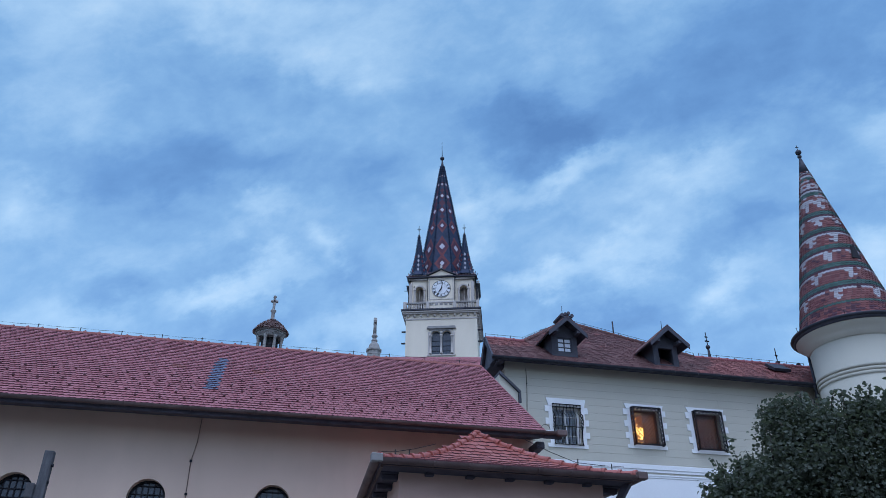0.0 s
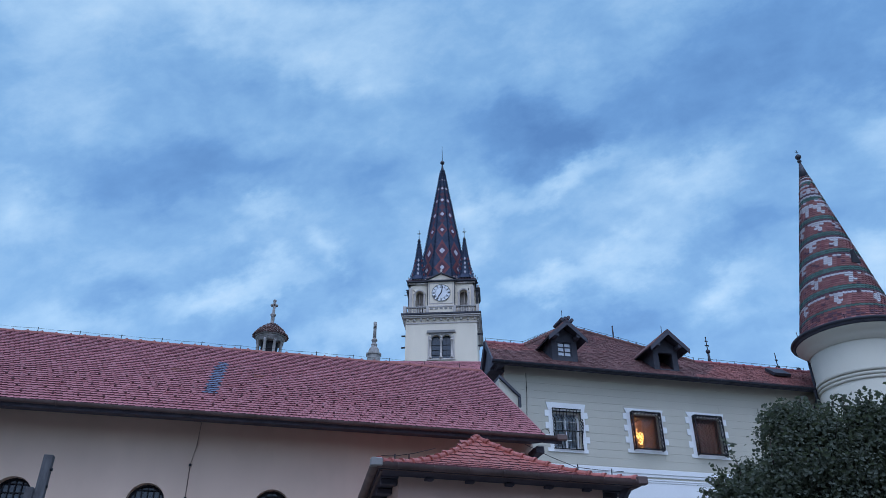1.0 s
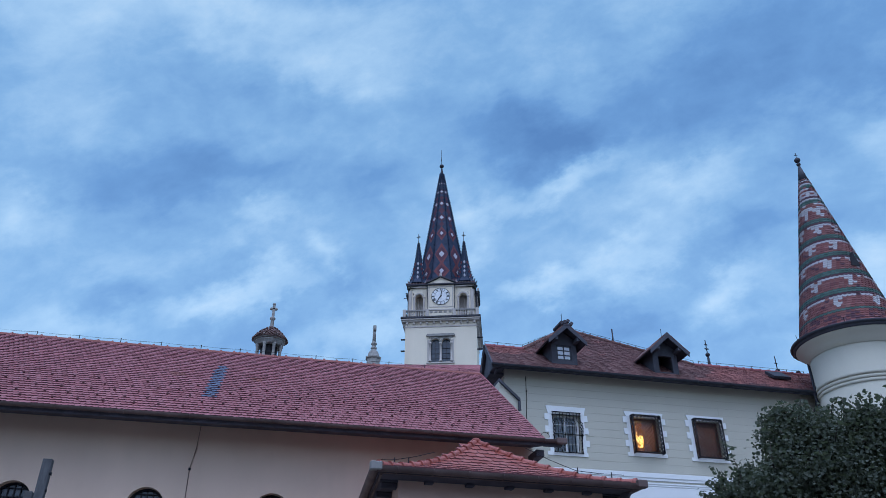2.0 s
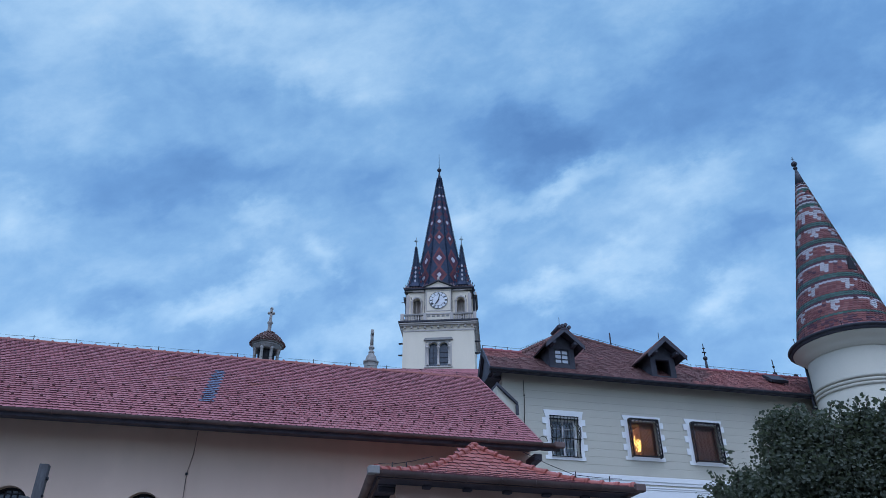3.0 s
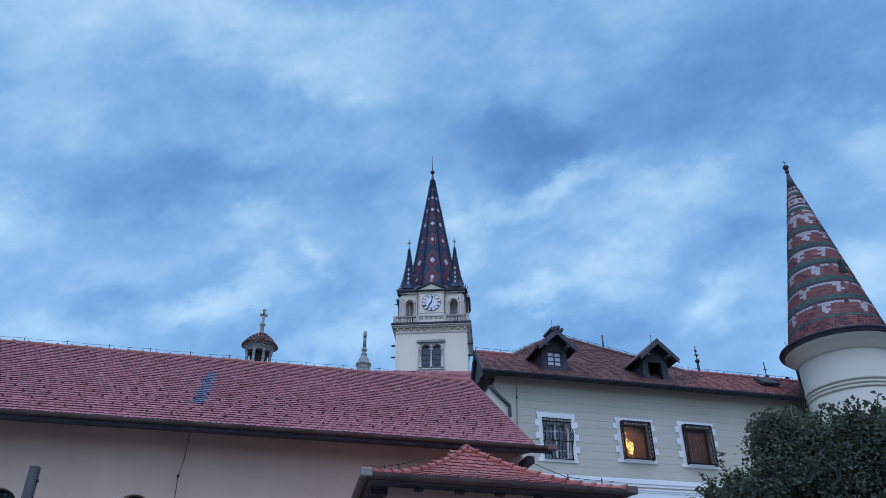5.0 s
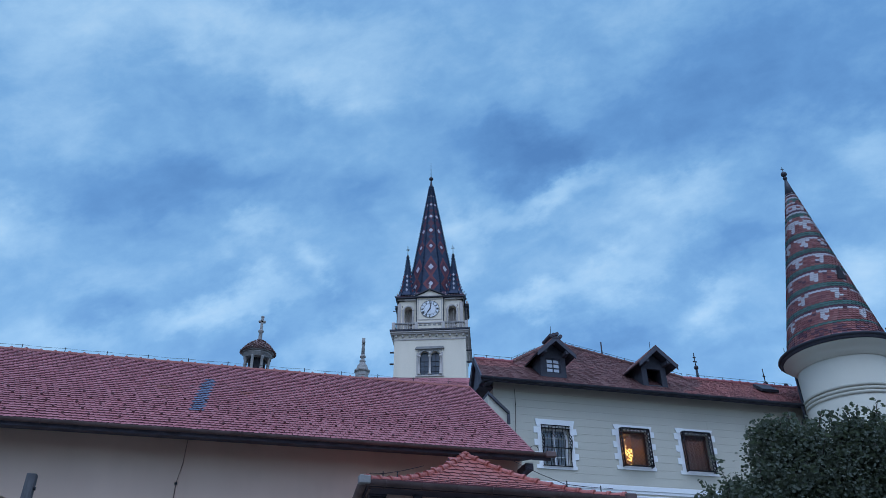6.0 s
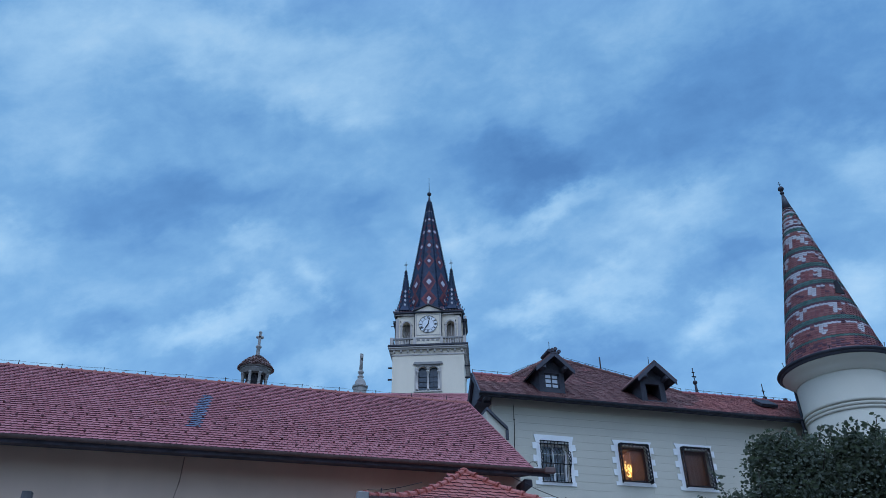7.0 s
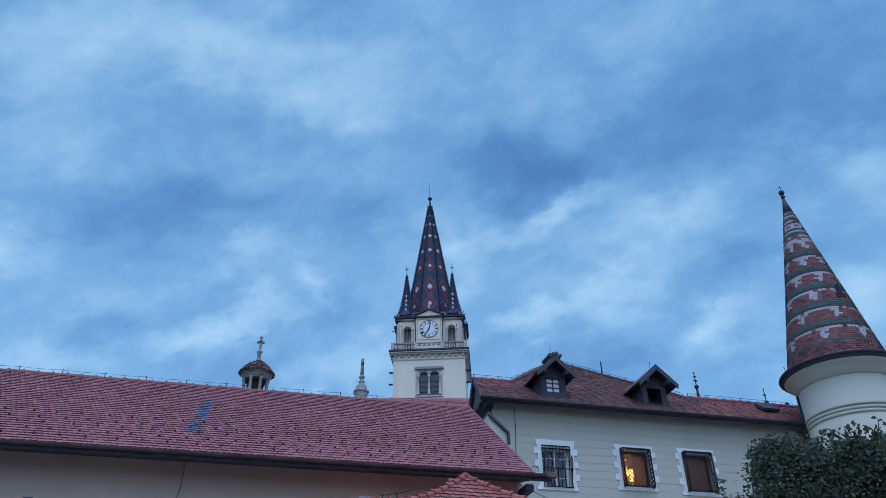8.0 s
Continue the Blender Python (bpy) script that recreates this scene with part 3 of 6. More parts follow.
        while z < spring + r - 0.05:
            hw = r - 0.02 if z <= spring else math.sqrt(max(0.001, (r - 0.02) ** 2 - (z - spring) ** 2))
            part("glazing_bar", box(B(), c - hw, c + hw, y - 0.004, y + 0.03, z - 0.011, z + 0.011), M_IRON, win)
            z += 0.19


chapel()


# ---- the porch with the hipped roof ----
PO = dict(x0=1.76, x1=6.61, y0=13.0, z=4.93, ax=4.31, ay=15.47, az=6.22)


def porch_height(s):
    """Share of the roof's height at a share s of the way from the eave to the apex: flared at the foot."""
    return 0.30 * s + 0.70 * s ** 1.75


def porch():
    p = PO
    top = thing("entrance_porch", (p["ax"], 15.5, 0), "rose plaster entrance porch with a flared hipped clay tile roof", "building")
    wx0, wx1, wy0 = 2.17, 6.14, 13.45
    bm = B()
    box(bm, wx0, wx1, wy0, wy0 + 0.4, 0, 4.95)
    part("wall", bm, M_PORCH, top)
    for xs in (wx0, wx1 - 0.4):
        part("side_wall", box(B(), xs, xs + 0.4, wy0 + 0.4, CH_WALL - 0.12, 0, 4.9), M_PORCH, top)
    rise = p["az"] - p["z"]
    back = CH_WALL - 0.12

    def hip(s, side):
        ex = p["x0"] if side < 0 else p["x1"]
        return Vector((ex + (p["ax"] - ex) * s, p["y0"] + (p["ay"] - p["y0"]) * s, p["z"] + rise * porch_height(s)))
    n = 14
    # boarded underlay, three slopes
    bm = B()
    grid = []
    for k in range(n + 1):
        s = k / n
        l, r = hip(s, -1), hip(s, 1)
        grid.append([bm.verts.new((l.x, back, l.z - 0.03)), bm.verts.new(l - Vector((0, 0, 0.03))), bm.verts.new(r - Vector((0, 0, 0.03))), bm.verts.new((r.x, back, r.z - 0.03))])
    for a, b in zip(grid, grid[1:]):
        for k in range(3):
            try:
                bm.faces.new((a[k], a[k + 1], b[k + 1], b[k]))
            except ValueError:
                pass
    bmesh.ops.remove_doubles(bm, verts=bm.verts[:], dist=0.001)
    bmesh.ops.solidify(bm, geom=bm.faces[:], thickness=0.05)
    part("roof", bm, M_TIMBER, top)
    # tiles: the front slope tile by tile, the sides joined
    count = 13
    me = tile_mesh("tile", 0.2, 0.34, 0.036, M_TILE_NEW, 0.05)
    rng = random.Random(8)
    for j in range(count):
        s0, s1 = j / count, (j + 1) / count
        l, r, l2 = hip(s0, -1), hip(s0, 1), hip(s1, -1)
        slope = math.degrees(math.atan2(l2.z - l.z, l2.y - l.y))
        width = r.x - l.x
        m = int(width / 0.2)
        off = 0.1 if j % 2 else 0.0
        for k in range(-1, m + 1):
            x = (l.x + r.x) / 2 + (k - m / 2 + 0.5) * 0.2 + off
            if x < l.x + 0.04 + 0.09 * (l.y - p["y0"]) * (1 - s0) or x > r.x - 0.02:
                continue
            ob = new("tile", me)
            ob.parent = top
            ob.matrix_parent_inverse = top.matrix_basis.inverted()
            ob.matrix_basis = pose(x, l.y - 0.01, l.z + 0.018 + rng.uniform(-0.004, 0.004), slope - 4.5, rng.uniform(-1, 1), rng.uniform(-0.8, 0.8))
    for side in (-1, 1):
        rows = []
        for j in range(count):
            a, a2 = hip(j / count, side), hip((j + 1) / count, side)
            q, q2 = Vector((a.x, back, a.z)), Vector((a2.x, back, a2.z))
            rows.append((q, a, q2, a2) if side < 0 else (a, q, a2, q2))
        tile_field(rows, 0.2, 0.012, "side_tiles", [M_TILE_NEW, M_TILE_EDGE], top, seed=11 + side)
    # rounded hip tiles, each lapping over the one below
    for side in (-1, 1):
        lens = [hip(k / 200, side) for k in range(201)]
        total = sum((b - a).length for a, b in zip(lens, lens[1:]))
        cnt = 12
        acc, marks, goal = 0.0, [lens[0]], total / cnt
        for a, b in zip(lens, lens[1:]):
            acc += (b - a).length
            if acc >= goal - 1e-6:
                marks.append(b)
                goal += total / cnt
        if len(marks) < cnt + 1:
            marks.append(lens[-1])
        for a, b in zip(marks, marks[1:]):
            d = (b - a).normalized()
            bm = B()
            tube(bm, a - d * 0.03 + Vector((0, 0, 0.045)), b + d * 0.04 + Vector((0, 0, 0.035)), 0.075, 12, 0.058)
            tube(bm, a - d * 0.035 + Vector((0, 0, 0.047)), a + d * 0.03 + Vector((0, 0, 0.045)), 0.086, 12, 0.083)
            part("hip_tile", bm, M_TILE_NEW, top)
    bm = B()
    ball(bm, (p["ax"], p["ay"], p["az"] + 0.05), 0.10, 1.1, 0.7)
    part("cap_tile", bm, M_TILE_NEW, top)
    bm = B()
    k = p["ay"]
    while k < back:
        tube(bm, (p["ax"], k, p["az"] + 0.03), (p["ax"], min(back, k + 0.4), p["az"] + 0.03), 0.095, 12, 0.075)
        k += 0.38
    part("ridge_tiles", bm, M_TILE_NEW, top)
    # eaves: soffit boards, rafter ends, gutters
    z = p["z"]
    part("soffit", box(B(), p["x0"] + 0.08, p["x1"] - 0.08, p["y0"] + 0.07, wy0 - 0.002, z - 0.085, z - 0.045), M_TIMBER, top)
    for sx in (-1, 1):
        a, b = (p["x0"] + 0.08, wx0 + 0.02) if sx < 0 else (wx1 - 0.02, p["x1"] - 0.08)
        part("soffit", box(B(), a, b, wy0 + 0.03, back, z - 0.10, z - 0.05), M_TIMBER, top)
    for k in range(5):
        x = wx0 + 0.55 + k * (wx1 - wx0 - 0.9) / 4
        part("rafter_end", box(B(), x - 0.08, x + 0.08, wy0 - 0.13, wy0, z - 0.14, z - 0.087, 0.01), M_TIMBER, top)
    for sx, xa, xb in ((-1, p["x0"] + 0.1, wx0 - 0.0), (1, wx1 + 0.0, p["x1"] - 0.1)):
        y = wy0 + 0.2
        while y < back - 0.2:
            part("rafter_end", box(B(), xa, xb, y - 0.09, y + 0.09, z - 0.2, z - 0.10, 0.015), M_TIMBER, top)
            y += 0.75
    bm = B()
    prism(bm, [(wx1 + 0.005, wy0 - 0.0, z - 0.85), (wx1 + 0.005, wy0, z - 0.68), (p["x1"] - 0.18, p["y0"] + 0.22, z - 0.10), (p["x1"] - 0.06, p["y0"] + 0.16, z - 0.10)], (0.10, 0.10, 0))
    part("brace", bm, M_TIMBER, top)
    g = part("gutter", half_gutter(B(), p["x0"] - 0.05, p["x1"] + 0.05, p["y0"] - 0.07, z - 0.0, 0.085), M_GUTTER, top, "brown metal half-round gutter")
    part("fascia", box(B(), p["x0"] + 0.03, p["x1"] - 0.03, p["y0"] + 0.02, p["y0"] + 0.06, z - 0.085, z + 0.01), M_GUTTER, top)
    for sx in (-1, 1):
        bm = half_gutter(B(), p["y0"] - 0.05, back, 0.0, 0.0, 0.085)
        x = p["x0"] - 0.07 if sx < 0 else p["x1"] + 0.07
        bmesh.ops.transform(bm, matrix=Matrix.Translation((x, 0, z)) @ Matrix(((0, 1, 0, 0), (1, 0, 0, 0), (0, 0, 1, 0), (0, 0, 0, 1))), verts=bm.verts[:])
        part("gutter", bm, M_GUTTER, top)
        c = part("gutter_end", box(B(), x - 0.10, x + 0.10, p["y0"] - 0.17, p["y0"] - 0.02, z - 0.07, z + 0.07, 0.015), M_GREYSTONE if sx < 0 else M_GUTTER, top)
        xf = p["x0"] + 0.03 if sx < 0 else p["x1"] - 0.07
        part("fascia", box(B(), xf, xf + 0.04, p["y0"] + 0.06, back, z - 0.11, z + 0.01), M_GUTTER, top)
    for k in range(8):
        x = p["x0"] + 0.3 + k * 0.64
        pts = [(x, p["y0"] - 0.07 + 0.092 * math.cos(a), z + 0.092 * math.sin(a)) for a in [math.pi + math.pi * q / 8 for q in range(9)]]
        part("bracket", wire(B(), pts, 0.009, 5), M_GUTTER, g)
    # conductor wire on short holders above the hips
    pts = []
    for s, up in ((0.02, 0.14), (0.14, 0.16), (0.3, 0.2), (0.5, 0.22), (0.74, 0.20), (0.96, 0.2)):
        q = hip(s, -1)
        pts.append(q + Vector((-0.02, -0.02, up)))
    w = part("conductor_wire", wire(B(), pts[:4], 0.007), M_IRON, top)
    for s in (0.12, 0.24):
        q = hip(s, -1)
        part("holder", tube(B(), q, q + Vector((0, 0, 0.2)), 0.011, 6), M_IRON, w)
    pts = [hip(s, 1) + Vector((0, 0, up)) for s, up in ((0.06, 0.18), (0.2, 0.17), (0.34, 0.15), (0.5, 0.24), (0.66, 0.34))]
    w = part("conductor_wire", wire(B(), pts, 0.007), M_IRON, top)
    for s in (0.13, 0.33):
        q = hip(s, 1)
        part("holder", tube(B(), q, q + Vector((0, 0, 0.22)), 0.012, 6), M_IRON, w)
    # the west side runs slightly askew, and the whole porch stands turned a little from the chapel
    for ob in top.children_recursive:
        if ob.data is me:
            continue
        for v in ob.data.vertices:
            if v.co.x < p["ax"] and v.co.y > p["y0"]:
                v.co.x += 0.09 * (v.co.y - p["y0"]) * min(1.0, (p["ax"] - v.co.x) / (p["ax"] - p["x0"]))
    top.matrix_basis = pose(p["ax"], 15.5, 0, 0, 0, 2.3)


porch()


# ---- the manor with barred windows ----
# Pale base colour stands in for sky reflected in the panes.
M_MIRROR_PANE = mat("painted_sky_glass", (0.55, 0.6, 0.66), 0.15, 0.1, 0.5, 20, 0.0, spec=0.8)
MX0, MX1, MY = 8.42, 22.6, 26.0
M_EAVE = (25.38, 12.265)
M_RIDGE = (27.46, 13.87)
M_APEX = (31.4, 16.83)
WINDOWS = [(10.24, 11.34, 9.27, 10.69), (13.43, 14.58, 9.42, 10.80), (16.07, 17.22, 9.38, 10.84)]


def surround(win, x0, x1, z0, z1, y, cap):
    """White plaster surround with a flared cap and stepped side blocks."""
    bm = B()
    t = 0.035
    w = 0.17
    prism(bm, [(x0 - w, y, z1), (x1 + w, y, z1), (x1 + w + 0.08, y, z1 + cap), (x0 - w - 0.08, y, z1 + cap)], (0, -t - 0.01, 0))
    box(bm, x0 - w - 0.1, x1 + w + 0.04, y - t, y, z0 - 0.14, z0)
    h = (z1 - z0) / 6
    for k in range(6):
        e = w + (0.14 if k % 2 else 0.0)
        za, zb = z0 + k * h, z0 + (k + 1) * h
        box(bm, x0 - e, x0, y - t, y, za + 0.001, zb)
        box(bm, x1, x1 + e, y - t, y, za + 0.001, zb)
    part("surround", bm, M_WHITE, win, "white plaster surround with stepped blocks")


def grille_basket(win, x0, x1, z0, z1, y):
    """Basket grille: upright bars that belly out at the foot."""
    def belly(s):
        return 0.06 + (0.20 * math.sin(min(1, (1 - s) / 0.75) * math.pi) ** 1.3 if s < 0.75 else 0.0) * (1.0 if s > 0.3 else 1.0)
    n = 9
    for k in range(n):
        x = x0 + (x1 - x0) * k / (n - 1)
        pts = [(x, y - belly(s), z0 - 0.03 + (z1 - z0 + 0.1) * s) for s in [q / 10 for q in range(11)]]
        part("bar", wire(B(), pts, 0.013, 5), M_IRON, win)
    for s in (0.0, 0.42, 0.93, 1.0):
        z = z0 - 0.03 + (z1 - z0 + 0.1) * s
        yy = y - belly(s) - 0.012
        bm = B()
        wire(bm, [(x0 - 0.02, y, z), (x0 - 0.02, yy, z), (x1 + 0.02, yy, z), (x1 + 0.02, y, z)], 0.022, 5)
        part("rail", bm, M_IRON, win)
    for sx in (x0, x1):
        bm = B()
        zs = [z0 + (z1 - z0) * q / 12 for q in range(13)]
        for a, b in zip(zs, zs[1:]):
            sa, sb = (a - z0) / (z1 - z0), (b - z0) / (z1 - z0)
            tube(bm, (sx, y - 0.01, a), (sx, y - belly(sb), b), 0.016, 5)
            tube(bm, (sx, y - belly(sa), a), (sx, y - 0.01, b), 0.016, 5)
        part("side_scroll", bm, M_IRON, win)


def grille_lattice(win, x0, x1, z0, z1, y):
    """Projecting box grille with a diagonal lattice in front and at the sides."""
    d = 0.22
    xa, xb, za, zb = x0 - 0.01, x1 + 0.01, z0 - 0.02, z1 + 0.03
    bm = B()
    for z in (za, zb):
        wire(bm, [(xa, y, z), (xa, y - d, z), (xb, y - d, z), (xb, y, z)], 0.027, 6)
    for x in (xa, xb):
        tube(bm, (x, y - d, za), (x, y - d, zb), 0.028, 6)
        tube(bm, (x, y - 0.02, za), (x, y - 0.02, zb), 0.016, 6)
    part("grille_frame", bm, M_IRON, win)
    step = 0.155
    w, h = xb - xa, zb - za
    c = -h
    while c < w:
        for flip in (False, True):
            t0, t1 = max(0, c), min(w, c + h)
            p, q = (t0, t0 - c), (t1, t1 - c)
            if t1 - t0 < 0.03:
                continue
            X = (lambda v: xb - v) if flip else (lambda v: xa + v)
            part("lattice_bar", tube(B(), (X(p[0]), y - d - (0.008 if flip else 0.0), za + p[1]), (X(q[0]), y - d - (0.008 if flip else 0.0), za + q[1]), 0.012, 5), M_IRON, win)
        c += step
    bm = B()
    for x in (xa, xb):
        n = 9
        for k in range(n):
            a, b = za + h * k / n, za + h * (k + 1) / n
            tube(bm, (x, y - 0.02, a), (x, y - d, b), 0.016, 5)
            tube(bm, (x, y - d, a), (x, y - 0.02, b), 0.016, 5)
    for k in range(8):
        a, b = xa + w * k / 8, xa + w * (k + 1) / 8
        tube(bm, (a, y, zb), ((a + b) / 2, y - d - 0.02, zb + 0.02), 0.018, 5)
        tube(bm, ((a + b) / 2, y - d - 0.02, zb + 0.02), (b, y, zb), 0.018, 5)
    part("top_scroll", bm, M_IRON, win)


def manor():
    top = thing("manor_house", (15, 30, 0), "cream rusticated manor with barred windows and an old brown tile roof", "building")
    t = 0.6
    bm = B()
    xs = [MX0]
    for w in WINDOWS:
        xs += [w[0], w[1]]
    xs.append(MX1)
    for k in range(0, len(xs), 2):
        box(bm, xs[k], xs[k + 1], MY, MY + t, 0, 12.56)
    for x0, x1, z0, z1 in WINDOWS:
        box(bm, x0, x1, MY, MY + t, 0, z0)
        box(bm, x0, x1, MY, MY + t, z1, 12.56)
    bmesh.ops.remove_doubles(bm, verts=bm.verts[:], dist=0.0005)
    part("wall", bm, M_CREAM, top)
    # rustication: plaster courses, slightly proud with open joints
    z, h = 8.72, 0.30
    while z < 12.45:
        spans = [(MX0 - 0.012, MX1)]
        for x0, x1, z0, z1 in WINDOWS:
            if z + h > z0 - 0.14 and z < z1 + 0.32:
                cut = []
                for a, b in spans:
                    cut += [(a, x0 - 0.1), (x1 + 0.1, b)] if a < x0 < b else [(a, b)]
                spans = cut
        for a, b in spans:
            part("course", box(B(), a, b, MY - 0.008, MY, z + 0.004, min(z + h, 12.56) - 0.005, 0.004), M_CREAM, top)
        z += h
    bm = B()
    for z0, z1, d in ((8.50, 8.68, 0.07), (8.40, 8.50, 0.045), (8.27, 8.33, 0.05), (8.20, 8.27, 0.03)):
        box(bm, MX0 - d, MX1, MY - d, MY, z0, z1, 0.008)
    part("string_course", bm, M_WHITE, top, "white moulded string course")
    part("lower_facing", box(B(), MX0 - 0.01, MX1, MY - 0.012, MY, 0, 8.2), M_WHITE, top)
    bm = B()
    box(bm, MX0, MX0 + t, MY + t, 36, 0, 12.5)
    part("side_wall", bm, M_CREAM, top)
    part("back_wall", box(B(), MX0 + t, MX1, 36, 36.5, 0, 12.5), M_CREAM, top)
    part("side_wall", box(B(), MX1 - t, MX1, MY + t, 36, 0, 12.5), M_CREAM, top)
    # front slope: a low ridge with a hipped middle that rises above it
    ey, ez = M_EAVE
    xa, xb = 7.78, 22.9
    outline = [(xa, ey, ez), (xb, ey, ez), (23.2, M_RIDGE[0], M_RIDGE[1]), (17.55, M_RIDGE[0], M_RIDGE[1]), (13.55, M_APEX[0], M_APEX[1]), (13.3, M_APEX[0], M_APEX[1]), (9.75, M_RIDGE[0], M_RIDGE[1]), (8.13, M_RIDGE[0], M_RIDGE[1])]
    part("roof", prism(B(), [(x, y, z - 0.03) for x, y, z in outline], (0, 0.06, -0.12)), M_TIMBER, top)
    n = 19
    rows = plane_rows(M_EAVE, M_RIDGE, lambda s: xa + (8.13 - xa) * s, lambda s: xb + (23.2 - xb) * s, n)

    def pick(j, k, nn, p):
        q = noise.noise((p.x * 0.9, j * 0.25, 3.0)) * 1.2
        return 1 if (p.x + q * 0.7 - j * 0.12 > 16.4 and j + q * 2 > 1.5) or (p.x < 9.9 + q * 0.8 and j > 11) else 0
    tile_field(rows, 0.15, 0.014, "roof_tiles", [M_TILE_OLD, M_TILE_MID, M_TILE_EDGE], top, pick, jit=0.008, seed=21, label="mossy weathered clay tiles, redder where relaid")
    rows = plane_rows(M_RIDGE, M_APEX, lambda s: 9.75 + 3.55 * s, lambda s: 17.55 - 4.0 * s, 34)
    tile_field(rows, 0.15, 0.014, "roof_tiles", [M_TILE_OLD, M_TILE_MID, M_TILE_EDGE], top, lambda j, k, nn, p: 1 if noise.noise((p.x * 1.3, j * 0.4, 7)) > 0.42 else 0, jit=0.008, seed=22)
    # far slopes
    def slab(pts):
        return prism(B(), pts, (0, 0.0, -0.1))
    part("back_slope", slab([(8.13, M_RIDGE[0] + 0.02, 13.85), (9.8, M_RIDGE[0] + 0.02, 13.85), (9.8, 29.2, 12.3), (8.4, 29.2, 12.3)]), M_TILE_OLD, top)
    part("back_slope", slab([(17.5, M_RIDGE[0] + 0.02, 13.85), (23.2, M_RIDGE[0] + 0.02, 13.85), (23.2, 36.5, 10.4), (17.5, 36.5, 10.4)]), M_TILE_OLD, top)
    part("hip_slope", slab([(17.55, 27.5, 13.85), (13.55, 31.42, 16.8), (13.55, 36.5, 16.8), (17.6, 36.5, 13.0)]), M_TILE_OLD, top)
    part("hip_slope", slab([(9.75, 27.5, 13.85), (13.3, 31.42, 16.8), (13.3, 36.5, 16.8), (9.7, 36.5, 13.0)]), M_TILE_OLD, top)
    part("hip_slope", slab([(13.3, 31.4, 16.81), (13.55, 31.4, 16.81), (13.55, 36.5, 16.81), (13.3, 36.5, 16.81)]), M_TILE_OLD, top)
    part("gable_boarding", prism(B(), [(7.95, ey + 0.05, ez - 0.2), (8.2, M_RIDGE[0], 13.72), (8.35, 29.1, 12.2)], (0.08, 0, 0)), M_BOARD, top)
    bm = B()
    prism(bm, [(7.74, ey - 0.02, ez - 0.22), (7.74, ey - 0.02, ez + 0.05), (8.10, M_RIDGE[0], 13.93), (8.10, M_RIDGE[0], 13.62)], (0.06, 0, 0))
    part("verge_board", bm, M_BOARD, top)
    bm = B()
    prism(bm, [(8.06, M_RIDGE[0], 13.93), (8.06, M_RIDGE[0], 13.62), (8.30, 29.6, 11.5), (8.22, 29.6, 11.8)], (0.10, 0, 0))
    part("verge_board", bm, M_BOARD, top)
    # ridge and hip tiles
    def ridge_run(p, q, material):
        p, q = Vector(p), Vector(q)
        m = max(1, round((q - p).length / 0.4))
        for k in range(m):
            a, b = p.lerp(q, k / m), p.lerp(q, (k + 1) / m)
            bm = B()
            tube(bm, a, b + (b - a) * 0.06, 0.085, 8, 0.10)
            tube(bm, b - (b - a) * 0.08, b + (b - a) * 0.06, 0.115, 8)
            part("ridge_tile", bm, material, top)
    ridge_run((8.13, M_RIDGE[0], 13.88), (9.75, M_RIDGE[0], 13.88), M_TILE)
    ridge_run((17.55, M_RIDGE[0], 13.88), (23.2, M_RIDGE[0], 13.88), M_TILE)
    ridge_run((9.75, M_RIDGE[0], 13.88), (13.3, M_APEX[0], M_APEX[1] + 0.02), M_TILE_OLD)
    ridge_run((17.55, M_RIDGE[0], 13.88), (13.55, M_APEX[0], M_APEX[1] + 0.02), M_TILE_OLD)
    # conductor wires on holders
    def wire_run(p, q, m, name="conductor_wire"):
        p, q = Vector(p), Vector(q)
        pts = [p.lerp(q, k / m) + Vector((0, 0, 0.15)) for k in range(m + 1)]
        w = part(name, wire(B(), pts, 0.008, 5), M_IRON, top)
        for k in range(m + 1):
            a = p.lerp(q, k / m)
            part("holder", tube(B(), a, a + Vector((0, 0, 0.17)), 0.012, 5), M_IRON, w)
    wire_run((8.13, M_RIDGE[0], 13.92), (9.75, M_RIDGE[0], 13.92), 3)
    wire_run((17.8, M_RIDGE[0], 13.92), (23.0, M_RIDGE[0], 13.92), 6)
    wire_run((13.55, M_APEX[0], 16.87), (17.55, M_RIDGE[0], 13.92), 7)
    wire_run((9.75, M_RIDGE[0], 13.92), (11.6, 29.5, 15.42), 4)
    part("vent_pipe", tube(B(), (15.10, 29.87, 15.5), (15.10, 29.87, 16.4), 0.035, 8), M_LEAD, top)
    # eaves
    part("soffit", prism(B(), [(8.3, ey + 0.03, ez - 0.08), (8.3, MY - 0.009, ez + 0.12), (8.3, MY - 0.009, ez + 0.16), (8.3, ey + 0.03, ez - 0.04)], (MX1 - 8.3, 0, 0)), M_BOARD, top)
    part("soffit", box(B(), 7.85, 8.3, ey + 0.03, MY, ez - 0.11, ez - 0.05), M_BOARD, top)
    part("soffit", box(B(), 7.85, MX0 + 0.1, MY, 29.5, ez - 0.18, ez - 0.08), M_BOARD, top)
    part("fascia", box(B(), xa, MX1, ey - 0.02, ey + 0.03, ez - 0.13, ez - 0.02), M_BOARD, top)
    g = part("gutter", half_gutter(B(), xa - 0.05, 22.0, ey - 0.07, ez - 0.02, 0.088), M_LEAD, top, "dark metal half-round gutter")
    x = 8.2
    while x < 22:
        pts = [(x, ey - 0.07 + 0.083 * math.cos(a), ez - 0.02 + 0.083 * math.sin(a)) for a in [math.pi + math.pi * q / 8 for q in range(9)]]
        part("bracket", wire(B(), pts, 0.012, 5), M_GREYWOOD, g)
        x += 1.0
